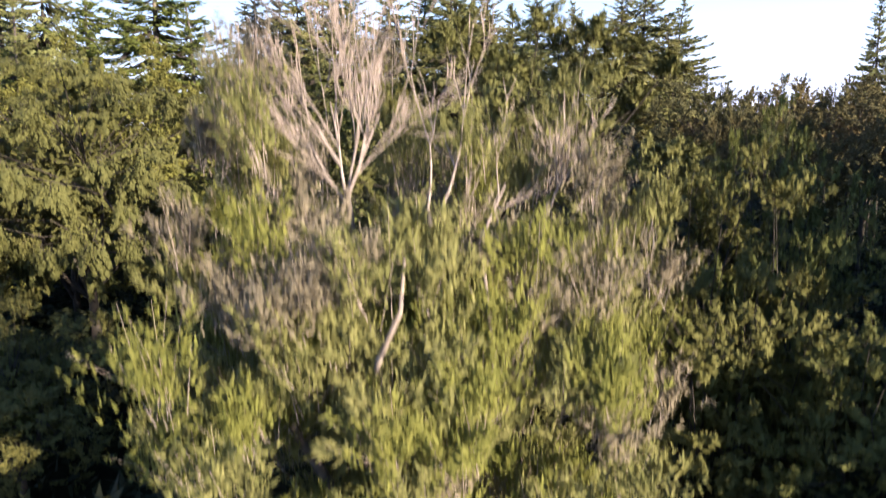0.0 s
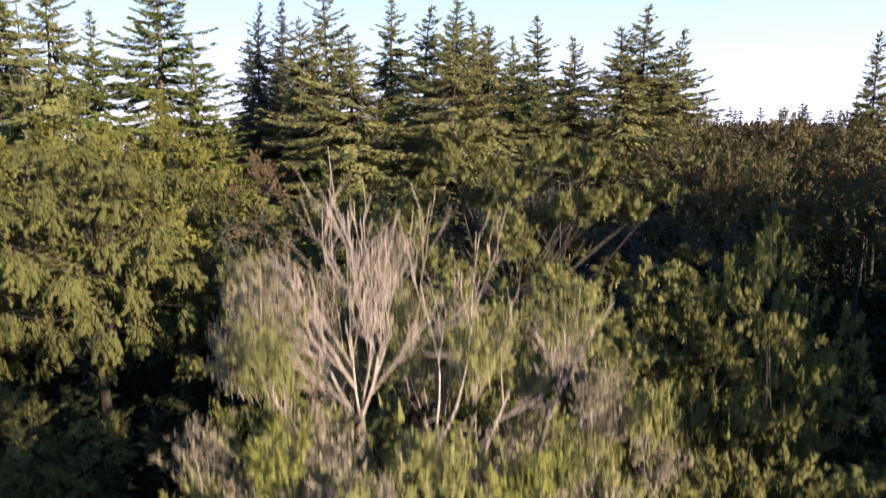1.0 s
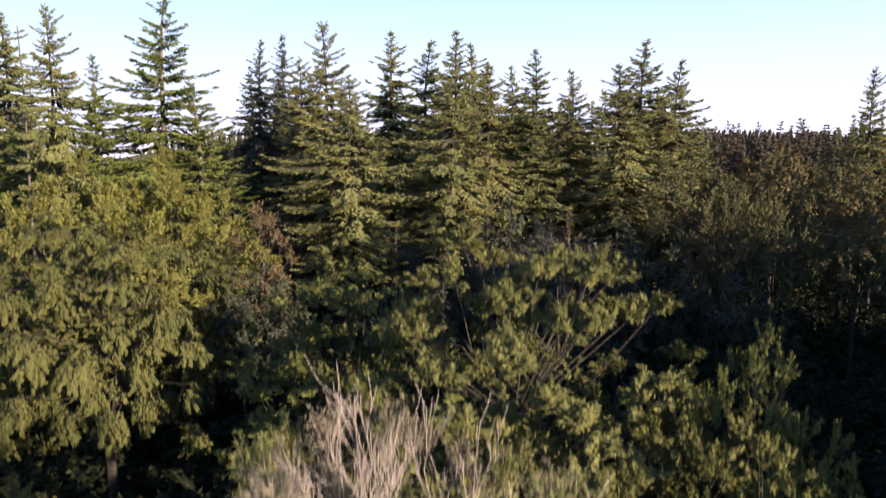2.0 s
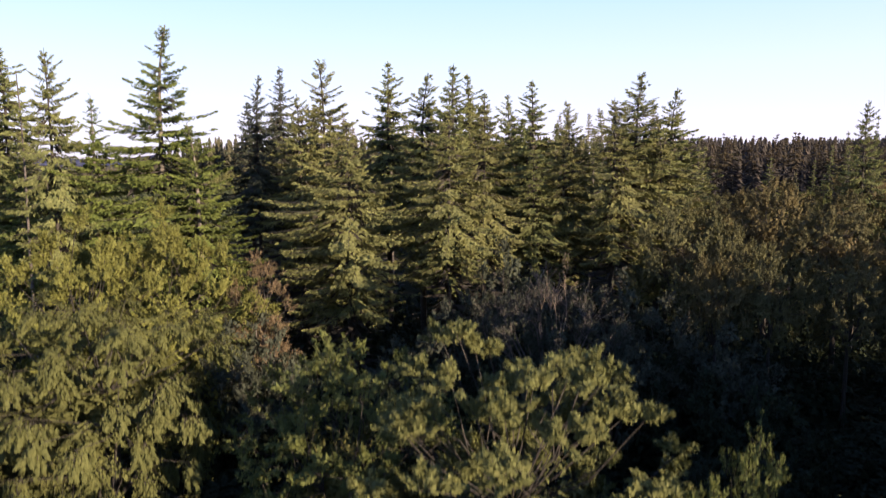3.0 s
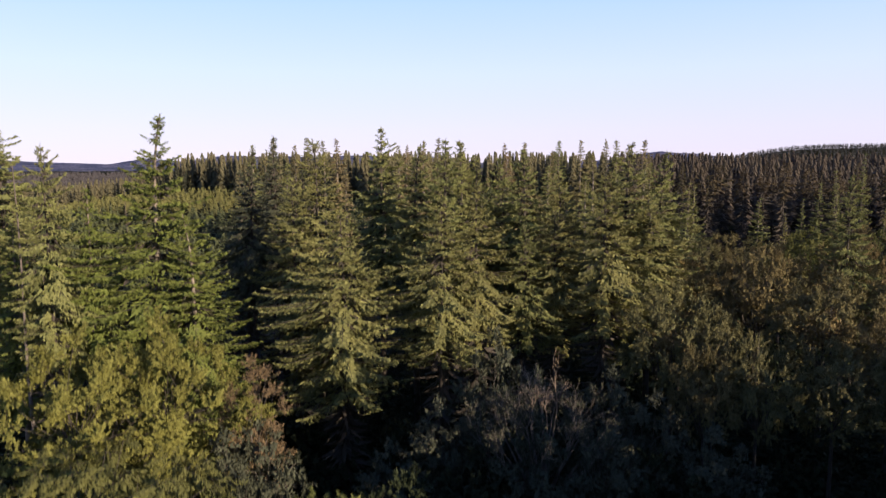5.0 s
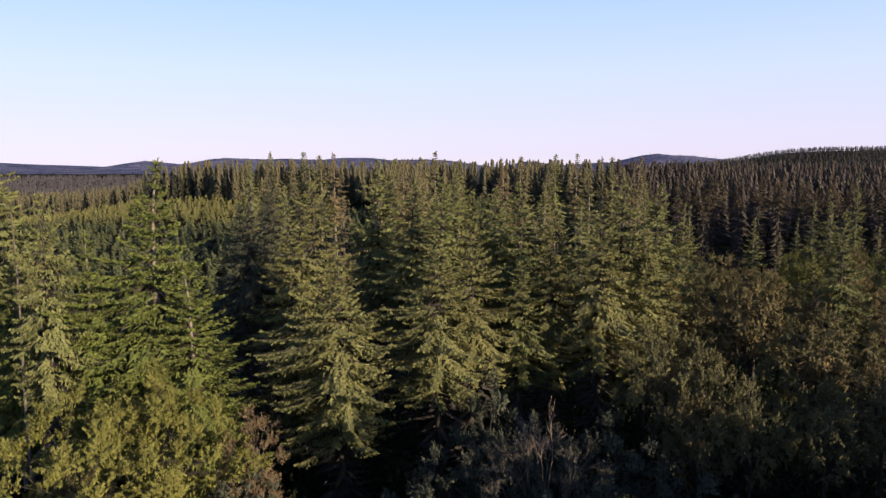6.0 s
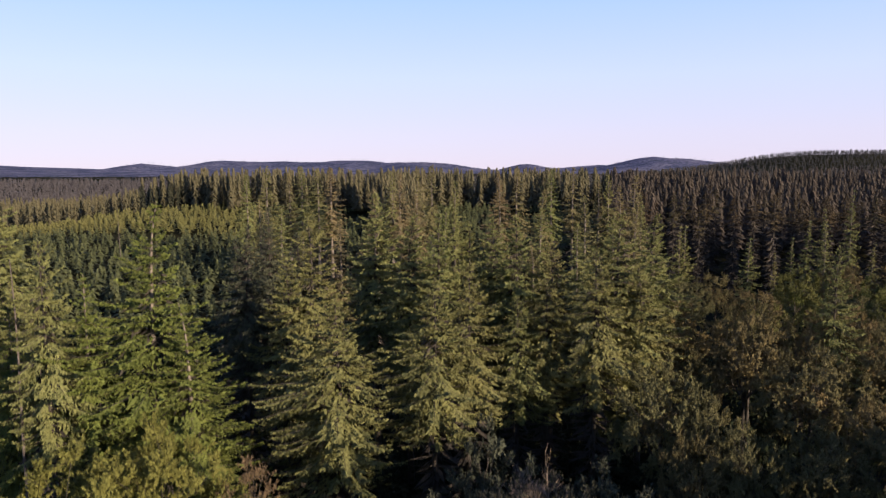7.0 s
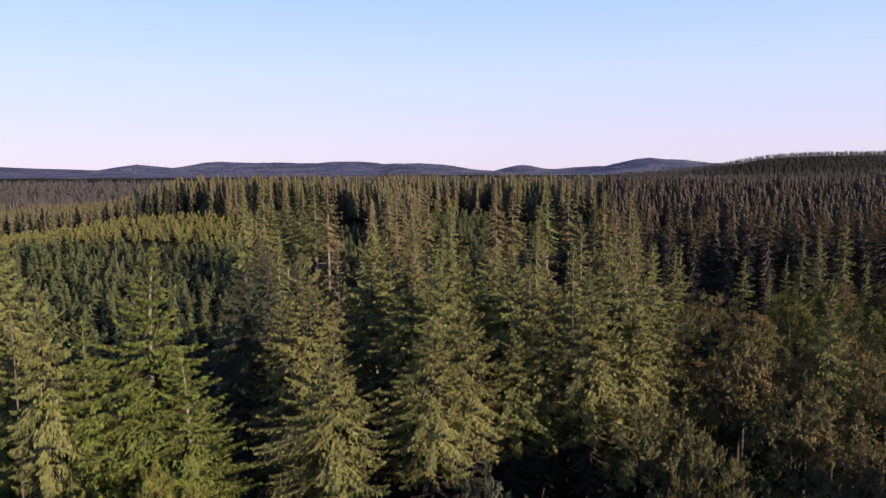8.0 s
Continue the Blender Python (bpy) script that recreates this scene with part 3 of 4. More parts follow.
def snag(x, y, top, label):
    """A dead spruce: a bare grey pole with short broken stubs."""
    z = float(land(x, y))
    h = top - z
    rs = np.random.RandomState(int(abs(x) * 10))
    thing = new("dead_spruce")
    thing.matrix_basis = pose(x, y, z - 0.1)
    tz = np.linspace(0, h, 8)
    part("trunk", raw_mesh("trunk", *tube(np.stack([0.1 * np.sin(tz * 0.4), 0.06 * np.cos(tz * 0.5), tz], 1), 0.006 * h * (1 - tz / h) + 0.03, 7), M_GREY), thing)
    n = 26
    a = np.stack([np.zeros(n), np.zeros(n), rs.uniform(0.35, 0.97, n) * h], 1)
    w = rs.uniform(0, 6.28, n)
    b = a + np.stack([np.cos(w), np.sin(w), rs.uniform(-0.1, 0.4, n)], 1) * (rs.uniform(0.2, 0.9, n) * (1.15 - a[:, 2] / h) * 1.6)[:, None]
    for k in range(n):
        part("branch_stub", raw_mesh("branch_stub", *spikes(a[k:k + 1], b[k:k + 1], np.array([0.022])), M_GREY), thing)
    return tagged(thing, label, "tree")


snag(-29.6, 48.4, 25.6, "bare grey dead spruce pole among green spruces")
snag(-90, 200, 19.5, "bare grey dead spruce pole in the young plantation")


# ---- far woods, past counting ----
def wood(name, pts, low, high, tiers, spokes, material, seed, slim=0.13, label="", deep=0.85):
    """A wood of simple conifers: each one tiers of drooping spokes round a stem."""
    rs = np.random.RandomState(seed)
    n = len(pts)
    h = rs.uniform(low, high, n)
    z0 = land(pts[:, 0], pts[:, 1])
    vs = []
    for t in range(tiers):
        u = (t + 0.6) / tiers
        for k in range(spokes):
            w = 2 * math.pi * (k + 0.5 * (t % 2)) / spokes + rs.uniform(-0.3, 0.3, n)
            o = np.stack([np.cos(w), np.sin(w), 0 * w], 1)
            sd = np.stack([-np.sin(w), np.cos(w), 0 * w], 1)
            r = (h * slim * (0.25 + u * 0.95) * rs.uniform(0.75, 1.25, n))[:, None]
            stem = np.stack([pts[:, 0], pts[:, 1], z0 + h * (1 - u * deep) + h * rs.uniform(-0.3, 0.3, n) / tiers], 1)
            tip = stem + o * r
            tip[:, 2] -= h * rs.uniform(0.04, 0.12, n)
            root = stem + o * r * 0.12
            root[:, 2] += h * 0.3 / tiers
            vs.append(np.stack([root + sd * r * 0.3, tip, root - sd * r * 0.3], 1))
    tipw = np.stack([pts[:, 0], pts[:, 1], z0 + h], 1)
    foot = tipw - np.stack([0 * h, 0 * h, h * 0.3], 1)
    wob = np.stack([h * slim * 0.22, 0 * h, 0 * h], 1)
    vs.append(np.stack([foot - wob, foot + wob, tipw], 1))
    v = np.stack(vs, 1).reshape(-1, 3)
    f = np.arange(len(v)).reshape(-1, 3)
    ob = new(name, raw_mesh(name, v, f, material))
    return tagged(ob, label, "wood", kind="stuff")


def in_cone(x, y):
    return (np.abs(x / np.maximum(y, 1)) < 0.85)


wood("spruce_wood", scatter(41, -330, 420, 205, 400, 6.0, lambda x, y: in_cone(x, y) & (x / y > -0.25 - 0.17 * step(300, 395, y) + 0.025 * np.sin(y * 0.13)) & (x <= 0.27 * y) & ((y > 335 + 14 * np.sin(x * 0.07)) | ((np.abs(x + 0.04 * y) < 9) & (y > 250))) & (np.sin(x * 0.05) * np.cos(y * 0.04) < 0.8)), 16.5, 21.8, 14, 7, M_FAR, 1, 0.17, "dense brownish-green spruce plantation over rising ground")
wood("spruce_wood", scatter(41, -330, 420, 205, 400, 6.0, lambda x, y: in_cone(x, y) & (x / y > -0.25 - 0.17 * step(300, 395, y) + 0.025 * np.sin(y * 0.13)) & (x > 0.27 * y) & (np.sin(x * 0.05) * np.cos(y * 0.04) < 0.8)), 15, 21, 13, 7, M_DIM, 1, 0.18, "dense brown-green spruce plantation behind the clearing, darkened for shade", 0.7)
def beyond(x, y):
    return (x / y > -0.85) & (x / y <= -0.26) & (y > 372 + 0.15 * x)


wood("spruce_wood", scatter(46, -420, -60, 330, 520, 6.5, lambda x, y: beyond(x, y) & (x / y > -0.42)), 11, 15.5, 9, 6, M_TONGUE, 6, 0.18, "low spruce wood beyond the young plantation, shade put into its colour")
wood("spruce_wood", scatter(46, -420, -60, 330, 520, 6.5, lambda x, y: beyond(x, y) & (x / y <= -0.42)), 9, 15, 9, 6, M_FAR, 6, 0.19, "brownish spruce wood beyond the young plantation")
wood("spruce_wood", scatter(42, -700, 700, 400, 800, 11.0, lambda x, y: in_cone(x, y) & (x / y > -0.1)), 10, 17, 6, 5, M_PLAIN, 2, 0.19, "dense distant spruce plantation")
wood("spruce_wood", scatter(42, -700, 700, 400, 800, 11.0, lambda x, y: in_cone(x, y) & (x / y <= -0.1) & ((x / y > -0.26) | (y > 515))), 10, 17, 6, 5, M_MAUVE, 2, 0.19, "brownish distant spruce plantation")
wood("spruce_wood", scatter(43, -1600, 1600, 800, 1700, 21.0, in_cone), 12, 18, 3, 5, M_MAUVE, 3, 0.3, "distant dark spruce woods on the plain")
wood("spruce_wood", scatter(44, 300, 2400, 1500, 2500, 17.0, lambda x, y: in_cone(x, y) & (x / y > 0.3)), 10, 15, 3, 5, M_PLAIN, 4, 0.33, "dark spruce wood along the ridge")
def planted(x, y):
    return (x / y < -0.25) & (x / y > -0.8) & (y < 372 + 0.15 * x)


def track(x, y):
    return np.abs(y - 255 - 12 * np.sin(x * 0.03)) < 4 + 4 * np.sin(x * 0.045)


wood("spruce_wood", scatter(50, -2600, 2300, 1700, 4500, 60.0, in_cone), 1.5, 3.2, 2, 6, M_HAZED_SCRUB, 9, 4.0, "scrub and scattered woods over the far hills, haze in their colour")
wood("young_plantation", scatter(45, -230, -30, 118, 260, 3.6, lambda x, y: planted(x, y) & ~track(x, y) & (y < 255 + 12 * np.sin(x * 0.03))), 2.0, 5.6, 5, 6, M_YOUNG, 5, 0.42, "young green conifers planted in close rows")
wood("young_plantation", scatter(48, -300, -50, 230, 385, 3.6, lambda x, y: planted(x, y) & ~track(x, y) & (y > 255 + 12 * np.sin(x * 0.03))), 2.5, 5.0, 5, 6, M_YOUNG_LIT, 7, 0.42, "yellow-green young conifers, the lit slope's brightness put into their colour")
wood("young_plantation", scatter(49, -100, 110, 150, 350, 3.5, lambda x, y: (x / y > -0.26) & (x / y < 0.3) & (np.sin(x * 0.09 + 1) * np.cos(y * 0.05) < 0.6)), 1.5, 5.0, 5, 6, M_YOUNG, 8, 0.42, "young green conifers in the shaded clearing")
young = spruce("young_spruce", 24, 5.5, 0.3, 1.7, M_YOUNG, 0.25, 0.9, "young green spruce in a planted thicket", blade=1.3, core=0.15)
rs = np.random.RandomState(9)
for x, y in scatter(47, -95, -16, 76, 118, 4.6, lambda x, y: (x / y < -0.22) & (x / y > -0.8)):
    stand(young, x, y, float(land(x, y)) + rs.uniform(3.5, 8.0), rs.uniform(1.3, 2.2), rs.uniform(0, 360), group="young spruces")


# ---- broadleaved trees ----
def bouquet(rs, cen, rl, mid, tufts, leaves, leaf, up, hang, slim, mess, height, base, out=0.9, stray=0.75, blade=darts):
    """Leaves in tufts that stand out of the lobes of a crown; returns blades and the tufts' axes."""
    lobes = len(cen)
    idx = np.repeat(np.arange(lobes), tufts)
    outward = unit(cen - mid)[idx]
    t = unit(rs.normal(0, stray, (len(idx), 3)) + outward * out + np.array([0, 0, up]))
    lo = np.clip((1.15 if hang < 1 else 1.4) - (cen[idx, 2] - base) / (height - base), 0, 1)
    t[:, 2] -= hang * lo * rs.uniform(0.6, 1.5, len(idx))
    t = unit(t)
    a = cen[idx] + t * (rl[idx] * 0.2)[:, None] + rs.normal(0, 0.14, (len(idx), 3)) * rl[idx][:, None]
    l = rl[idx] * rs.uniform(0.6, 1.2, len(idx))
    j = np.repeat(np.arange(len(idx)), leaves)
    s = rs.uniform(0, 1, len(j)) ** 0.65
    wide = rl[idx][j] * mess * (1.15 - 0.85 * s)
    off = rs.normal(0, 1, (len(j), 3))
    off = unit(off - t[j] * np.sum(off * t[j], axis=1)[:, None])
    c = a[j] + t[j] * (l[j] * s)[:, None] + off * (wide * rs.uniform(0.5, 1.5, len(j)))[:, None]
    ln = unit(off * 0.7 + outward[j] * 0.7 + (c - cen[idx[j]]) / rl[idx[j]][:, None] * 0.5 + t[j] * 0.2 + np.array([0, 0, 0.3]) + rs.normal(0, 0.25, c.shape))
    ld = t[j] + off * 0.25 + rs.normal(0, 0.4, c.shape) + np.array([0, 0, -0.5]) * (hang * lo[j])[:, None]
    ld = unit(ld - ln * (0.7 * np.sum(ld * ln, axis=1))[:, None])
    size = leaf * rs.uniform(0.6, 1.4, len(j))
    return blade(c, ld, ln, size, size * slim * rs.uniform(0.8, 1.3, len(j))), a, a + t * l[:, None], idx


def inside(rs, cen, rl, mid, per):
    """The dark tangle of twigs behind the leaves."""
    k = np.repeat(np.arange(len(cen)), per)
    c = mid + (cen[k] - mid) * rs.uniform(0.1, 0.62, (len(k), 1)) + rs.normal(0, 0.22, (len(k), 3)) * rl[k][:, None]
    size = np.minimum(rl[k] * rs.uniform(0.3, 0.6, len(k)), 0.5)
    return darts(c, unit(rs.normal(0, 1, c.shape)), unit(c - mid + rs.normal(0, 0.4, c.shape)), size, size * 0.32)


def lobes_of(rs, n, height, base, radius, ragged, deep=0.33):
    """Places of a crown's lobes, spread evenly over a ragged shell with some inside."""
    k = np.arange(n) + 0.5
    zc = 1 - 1.75 * k / n
    w = k * 2.39996 + rs.uniform(0, 6.28)
    q = np.stack([np.sqrt(np.maximum(1 - zc ** 2, 0)) * np.cos(w), np.sqrt(np.maximum(1 - zc ** 2, 0)) * np.sin(w), zc], 1)
    q = unit(q + rs.normal(0, 0.13, q.shape))
    f1, f2 = rs.uniform(0, 6.28, 2)
    bump = 1 + ragged * (np.sin(3 * w + f1) * 0.5 + np.sin(5 * q[:, 2] + 2 * w + f2) * 0.5)
    reach = np.where(rs.uniform(0, 1, n) < deep, rs.uniform(0.42, 0.62, n), rs.uniform(0.76, 0.92, n)) * bump
    mid = np.array([0, 0, base + (height - base) * 0.45])
    rise = np.where(q[:, 2] > 0, height - mid[2], mid[2] - base)
    cen = mid + np.stack([q[:, 0] * radius, q[:, 1] * radius, q[:, 2] * rise], 1) * reach[:, None]
    return cen, mid


def limbs(rs, cen, height, base, radius):
    """A trunk, its boughs and a limb to each lobe."""
    fork = np.array([0, 0, base + 0.1 * (height - base)])
    lead = fork + np.array([0.1, -0.1, 0.5 * (height - fork[2])])
    trunk = tube([(0, 0, 0), (0.08, 0.05, fork[2] * 0.5), fork, lead], [0.017 * height, 0.014 * height, 0.011 * height, 0.03], 7)
    boughs, big, pieces = [], [], []
    for k in range(6):
        w = k * 1.05 + rs.uniform(-0.3, 0.3)
        tip = fork + np.array([math.cos(w) * radius * 0.3, math.sin(w) * radius * 0.3, rs.uniform(0.2, 0.5) * (height - fork[2])])
        bend = (fork + tip) / 2 + np.array([math.cos(w), math.sin(w), -0.4]) * 0.08 * radius
        big.append(tube([fork - np.array([0, 0, 0.1 * k]), bend, tip], [0.008 * height, 0.006 * height, 0.003 * height], 6))
        boughs += [bend, tip]
    boughs = np.array(boughs + [lead])
    for c in cen:
        p0 = boughs[np.argmin(np.linalg.norm(boughs - c, axis=1))]
        bend = (p0 + c) / 2 + rs.normal(0, 0.08 * radius, 3)
        pieces.append(tube([p0, bend, c], [0.0018 * height, 0.0014 * height, 0.0008 * height], 4))
    return trunk, big, pieces


def broadleaf(name, seed, height, base, radius, material, lobes=24, tufts=14, leaves=40, leaf=0.13, up=0.5, hang=0.0, wood_mat=None, label="", slim=0.45, ragged=0.2, mess=0.17, lobe=1.0, twigs=True, blade=darts, deep=0.33):
    """A leafy tree: bent limbs to lobes of the crown, each lobe a bunch of tufts of single leaves."""
    rs = np.random.RandomState(seed)
    cen, mid = lobes_of(rs, lobes, height, base, radius, ragged, deep)
    rl = lobe * radius * math.sqrt(2.7 / lobes) * rs.uniform(0.75, 1.25, lobes)
    (v, f), a, b, idx = bouquet(rs, cen, rl, mid, tufts, leaves, leaf, up, hang, slim, mess, height, base, blade=blade)
    thing = new(name)
    crown = part("crown", raw_mesh("crown", v, f, material), thing)
    trunk, big, pieces = limbs(rs, cen, height, base, radius)
    if twigs:
        pieces.append(spikes(a, a + (b - a) * 0.8, np.full(len(a), 0.010)))
    mat = wood_mat or M_BARK
    part("trunk", raw_mesh("trunk", *trunk, mat), thing)
    for bough in big:
        part("limb", raw_mesh("limb", *bough, mat), thing)
    tagged(part("branch", raw_mesh("branch", *joined(pieces), mat), thing), kind="stuff")
    tagged(part("inner_leaf", raw_mesh("inner_leaf", *inside(rs, cen, rl, mid, 20), material), crown, "shaded leaves inside the crown"), kind="stuff")
    thing["tall"], thing["wide"], thing["used"] = height, radius, 0
    return tagged(thing, label, "tree")


birch = broadleaf("birch_tree", 51, 15, 3.6, 5.2, M_BIRCH, 96, 16, 74, 0.118, 0.5, 1.9, mess=0.13, lobe=1.1, slim=0.5, label="large yellow-green birch with drooping leafy twigs")
birch_b = broadleaf("birch_tree", 52, 15, 1.0, 4.6, M_BIRCH_B, 90, 15, 50, 0.15, 1.0, 0.4, mess=0.15, lobe=1.1, slim=0.5, label="yellow-green birch with upright leafy shoots")
stand(birch, -14.2, 27.0, 14.6, 5.6, 30)
stand(birch_b, -20.3, 36.8, 16.6, 5.0, 0)
stand(birch_b, -16.4, 40.2, 16.8, 5.0, 140)
stand(birch, -19.5, 25.5, 12.5, 4.5, 200)

thorn = broadleaf("thorn_tree", 53, 14, 1.0, 3.9, M_THORN, 175, 10, 88, 0.105, 0.95, 0.0, mess=0.165, lobe=1.15, slim=0.55, ragged=0.14, deep=0.2, wood_mat=M_BARK, label="broad green thorn tree with tufted sunlit top")
thorn_b = broadleaf("thorn_tree", 54, 12, 0.6, 4.0, M_LEAF, 120, 8, 38, 0.15, 0.7, 0.2, mess=0.17, lobe=1.3, slim=0.55, wood_mat=M_BARK, label="dark green thorn tree in deep shade")
stand(thorn, 2.2, 19.6, 14.2, 5.4, 205)
stand(thorn_b, -3.8, 25.4, 12.1, 4.6, 40, label="dark green thorn tree shaded by its neighbours")
stand(thorn_b, 6.1, 15.3, 9.9, 3.0, 120, label="low rounded green thorn with tufted top")
stand(thorn_b, 8.4, 17.4, 11.2, 2.2, 200)
stand(thorn_b, 10.2, 14.5, 7.6, 3.0, 100)
stand(thorn_b, 8.8, 13.2, 6.6, 2.8, 10, label="low rounded green thorn with tufted top")
stand(thorn_b, -12.2, 18.6, 6.2, 2.6, 300, label="low bright green thorn at the foot of the birch")

OAK = "round olive-brown oak turning in autumn"
oak = broadleaf("oak_tree", 55, 15, 7.0, 4.5, M_OAK, 60, 12, 46, 0.155, 0.6, 0.0, mess=0.12, lobe=1.0, slim=0.6, ragged=0.12, deep=0.2, wood_mat=M_BARK, twigs=False, label=OAK)
oak_b = broadleaf("oak_tree", 56, 15, 7.0, 4.5, M_OAK, 46, 12, 44, 0.17, 0.6, 0.0, mess=0.14, lobe=1.0, slim=0.6, ragged=0.12, deep=0.2, wood_mat=M_BARK, twigs=False, label=OAK)
oak_e = broadleaf("oak_tree", 59, 15, 7.0, 4.5, M_LEAF, 46, 12, 44, 0.17, 0.6, 0.0, mess=0.14, lobe=1.0, slim=0.6, ragged=0.12, deep=0.2, wood_mat=M_BARK, twigs=False, label="round green oak beside the spruces")
oak_d = broadleaf("oak_tree", 58, 15, 1.0, 4.5, M_OAK, 40, 7, 10, 0.7, 0.5, 0.0, mess=0.36, lobe=1.2, slim=0.6, wood_mat=M_BARK, twigs=False, label="unseen oak added to keep the low sun off the hollow")
oak_c = broadleaf("oak_tree", 57, 15, 6.5, 4.5, M_RUSTOAK, 46, 12, 30, 0.22, 0.5, 0.0, mess=0.3, lobe=1.05, slim=0.6, wood_mat=M_BARK, twigs=False, label="oak with orange-brown autumn leaves")
for x, y, top, wide in [(18.8, 52.0, 15.7, 3.9), (21.4, 50.0, 13.9, 3.0), (22.9, 46.0, 13.0, 2.7), (33.2, 55.8, 15.8, 4.7), (32.0, 65.5, 17.0, 4.6), (38.4, 64.5, 17.0, 3.6), (43.6, 60.5, 16.8, 4.6), (24.4, 65.5, 14.6, 3.6), (19.2, 46.2, 12.2, 2.5), (35.0, 49.6, 13.4, 3.8), (28.8, 46.6, 12.2, 3.0), (45, 70.5, 16.5, 4.4), (36.8, 74.5, 16.2, 4.2)]:
    stand(oak, x, y, top, wide, group="oaks beside the spruces")
for x, y, top, wide, k in [(45, 86, 13.6, 3.6, 1), (55, 86, 15.2, 3.6, 0), (47, 75, 14.8, 3.4, 0), (60, 75, 15.0, 4.0, 0), (66, 98, 15.0, 3.8, 1), (50, 100, 13.2, 3.8, 0), (49, 112, 14.0, 3.8, 0), (61, 109, 14.8, 3.6, 1), (72, 114, 15.0, 3.8, 0), (85, 119, 14.3, 4.2, 0), (40, 102, 14.5, 3.6, 0), (92, 112, 15, 4.4, 0), (78, 100, 14.0, 4.2, 1), (70, 84, 14.5, 4.0, 0), (30, 92, 14.5, 3.4, 1)]:
    stand((oak_b, oak_e)[k], x, y, top, wide, group="oaks beside the spruces")
stand(oak_c, 29.6, 79.5, 14.4, 4.2, label="round oak with orange-brown autumn leaves", group="oaks beside the spruces")


# ---- forked, half-dead sallow close to the camera ----
def fan(rs, p, d, length, r, depth, lines, spread, up):
    """A limb that forks again and again into straight upright rods."""
    n = 4
    pts, dd = [p], d
    for _ in range(n):
        dd = dd + rs.normal(0, 0.05, 3) + np.array([0, 0, up])
        dd = dd / np.linalg.norm(dd)
        pts.append(pts[-1] + dd * length / n)
    lines.append((pts, np.linspace(r, r * 0.55, n + 1), depth))
    if depth == 0:
        return
    for k in range(rs.randint(2, 5)):
        at = rs.randint(1, n + 1)
        nd = dd + rs.normal(0, spread, 3)
        fan(rs, pts[at], nd / np.linalg.norm(nd), length * rs.uniform(0.55, 0.9), r * 0.55, depth - 1, lines, spread, up)


def rods(name, seed, stems, depth, spread, up, r, material, thing, least=0.006):
    rs = np.random.RandomState(seed)
    lines = []
    for p, d, length in stems:
        d = np.array(d, float)
        fan(rs, np.array(p, float), d / np.linalg.norm(d), length, r, depth, lines, spread, up)
    v, f = joined([tube(p, np.maximum(w, least), 6) if k > 1 else tube(p[::2], np.maximum(w[::2], least), 3) for p, w, k in lines])
    part(name, raw_mesh(name, v, f, material), thing)
    return lines


sallow = tagged(new("sallow_tree"), "half-dead sallow with bare pale forked stems and yellow-green tufts", "tree")
sallow.matrix_basis = pose(0, 0, float(land(0, 10)))
STEMS = [((-1.28, 8.95, 9.5), (-0.22, 0.5, 1), 1.36), ((-1.26, 9.0, 9.5), (0.1, 0.6, 1), 1.45), ((-1.25, 8.95, 9.5), (0.5, 0.45, 1), 1.25), ((-1.36, 9.05, 9.9), (-0.75, 0.3, 1), 0.95), ((-0.25, 9.1, 9.0), (0.2, 0.5, 1), 1.30), ((-0.2, 9.1, 9.0), (0.5, 0.35, 1), 1.28), ((1.5, 9.7, 9.2), (0.3, 0.15, 1), 0.70), ((0.5, 9.4, 8.8), (0.5, 0.35, 1), 0.95), ((-1.3, 9.0, 9.4), (-0.8, 0.5, 0.9), 1.02)]
for i, stem in enumerate(STEMS):
    rods("dead_stem", 61 + i, [(stem[0], stem[1], stem[2] * 1.0)], 4, 0.30, 0.04, 0.024, M_DEAD, sallow)
trunk_lines = [tube([(-0.5, 9.6, 0), (-0.5, 9.5, 3), (-0.9, 9.2, 6.5), (-1.27, 8.95, 9.6)], [0.2, 0.15, 0.08, 0.035], 8), tube([(-0.5, 9.5, 2.4), (0.1, 9.4, 6), (-0.2, 9.1, 9.3)], [0.14, 0.08, 0.035], 7), tube([(-0.5, 9.5, 2.8), (0.9, 9.8, 6), (1.5, 9.7, 9.4)], [0.12, 0.07, 0.035], 7), tube([(-0.5, 9.5, 3.2), (-2.2, 9.6, 6), (-3.0, 9.7, 8.0)], [0.12, 0.07, 0.035], 7)]
for bough in ([(-0.9, 8.8, 6.9), (-0.8, 8.0, 7.5), (-0.5, 7.8, 8.2), (-0.45, 7.8, 8.8)], [(0.4, 8.8, 7.0), (0.6, 8.1, 7.8), (0.5, 8.0, 8.6)]):
    part("bare_bough", raw_mesh("bare_bough", *tube(bough, np.linspace(0.05, 0.02, len(bough)), 6), M_DEAD), sallow)
v, f = joined(trunk_lines)
part("trunk", raw_mesh("trunk", v, f, M_GREY), sallow)


rs = np.random.RandomState(81)
cen, mid = lobes_of(rs, 130, 12.5, 1.0, 4.6, 0.15)
cen, mid = cen * np.array([1, 0.9, 1]) + np.array([-0.8, 11.0, 0]), mid + np.array([-0.8, 11.0, 0])
more = rs.uniform((-4.3, 7.9, 3.5), (2.4, 10.0, 9.8), (80, 3))
front = np.stack([np.linspace(-2.6, 1.9, 16), 8.35 + 0.25 * np.sin(np.arange(16) * 2.1), 7.6 + 0.8 * np.sin(np.arange(16) * 1.7)], 1)
cen = np.concatenate([cen, more, front])
rl = rs.uniform(0.6, 1.0, len(cen))
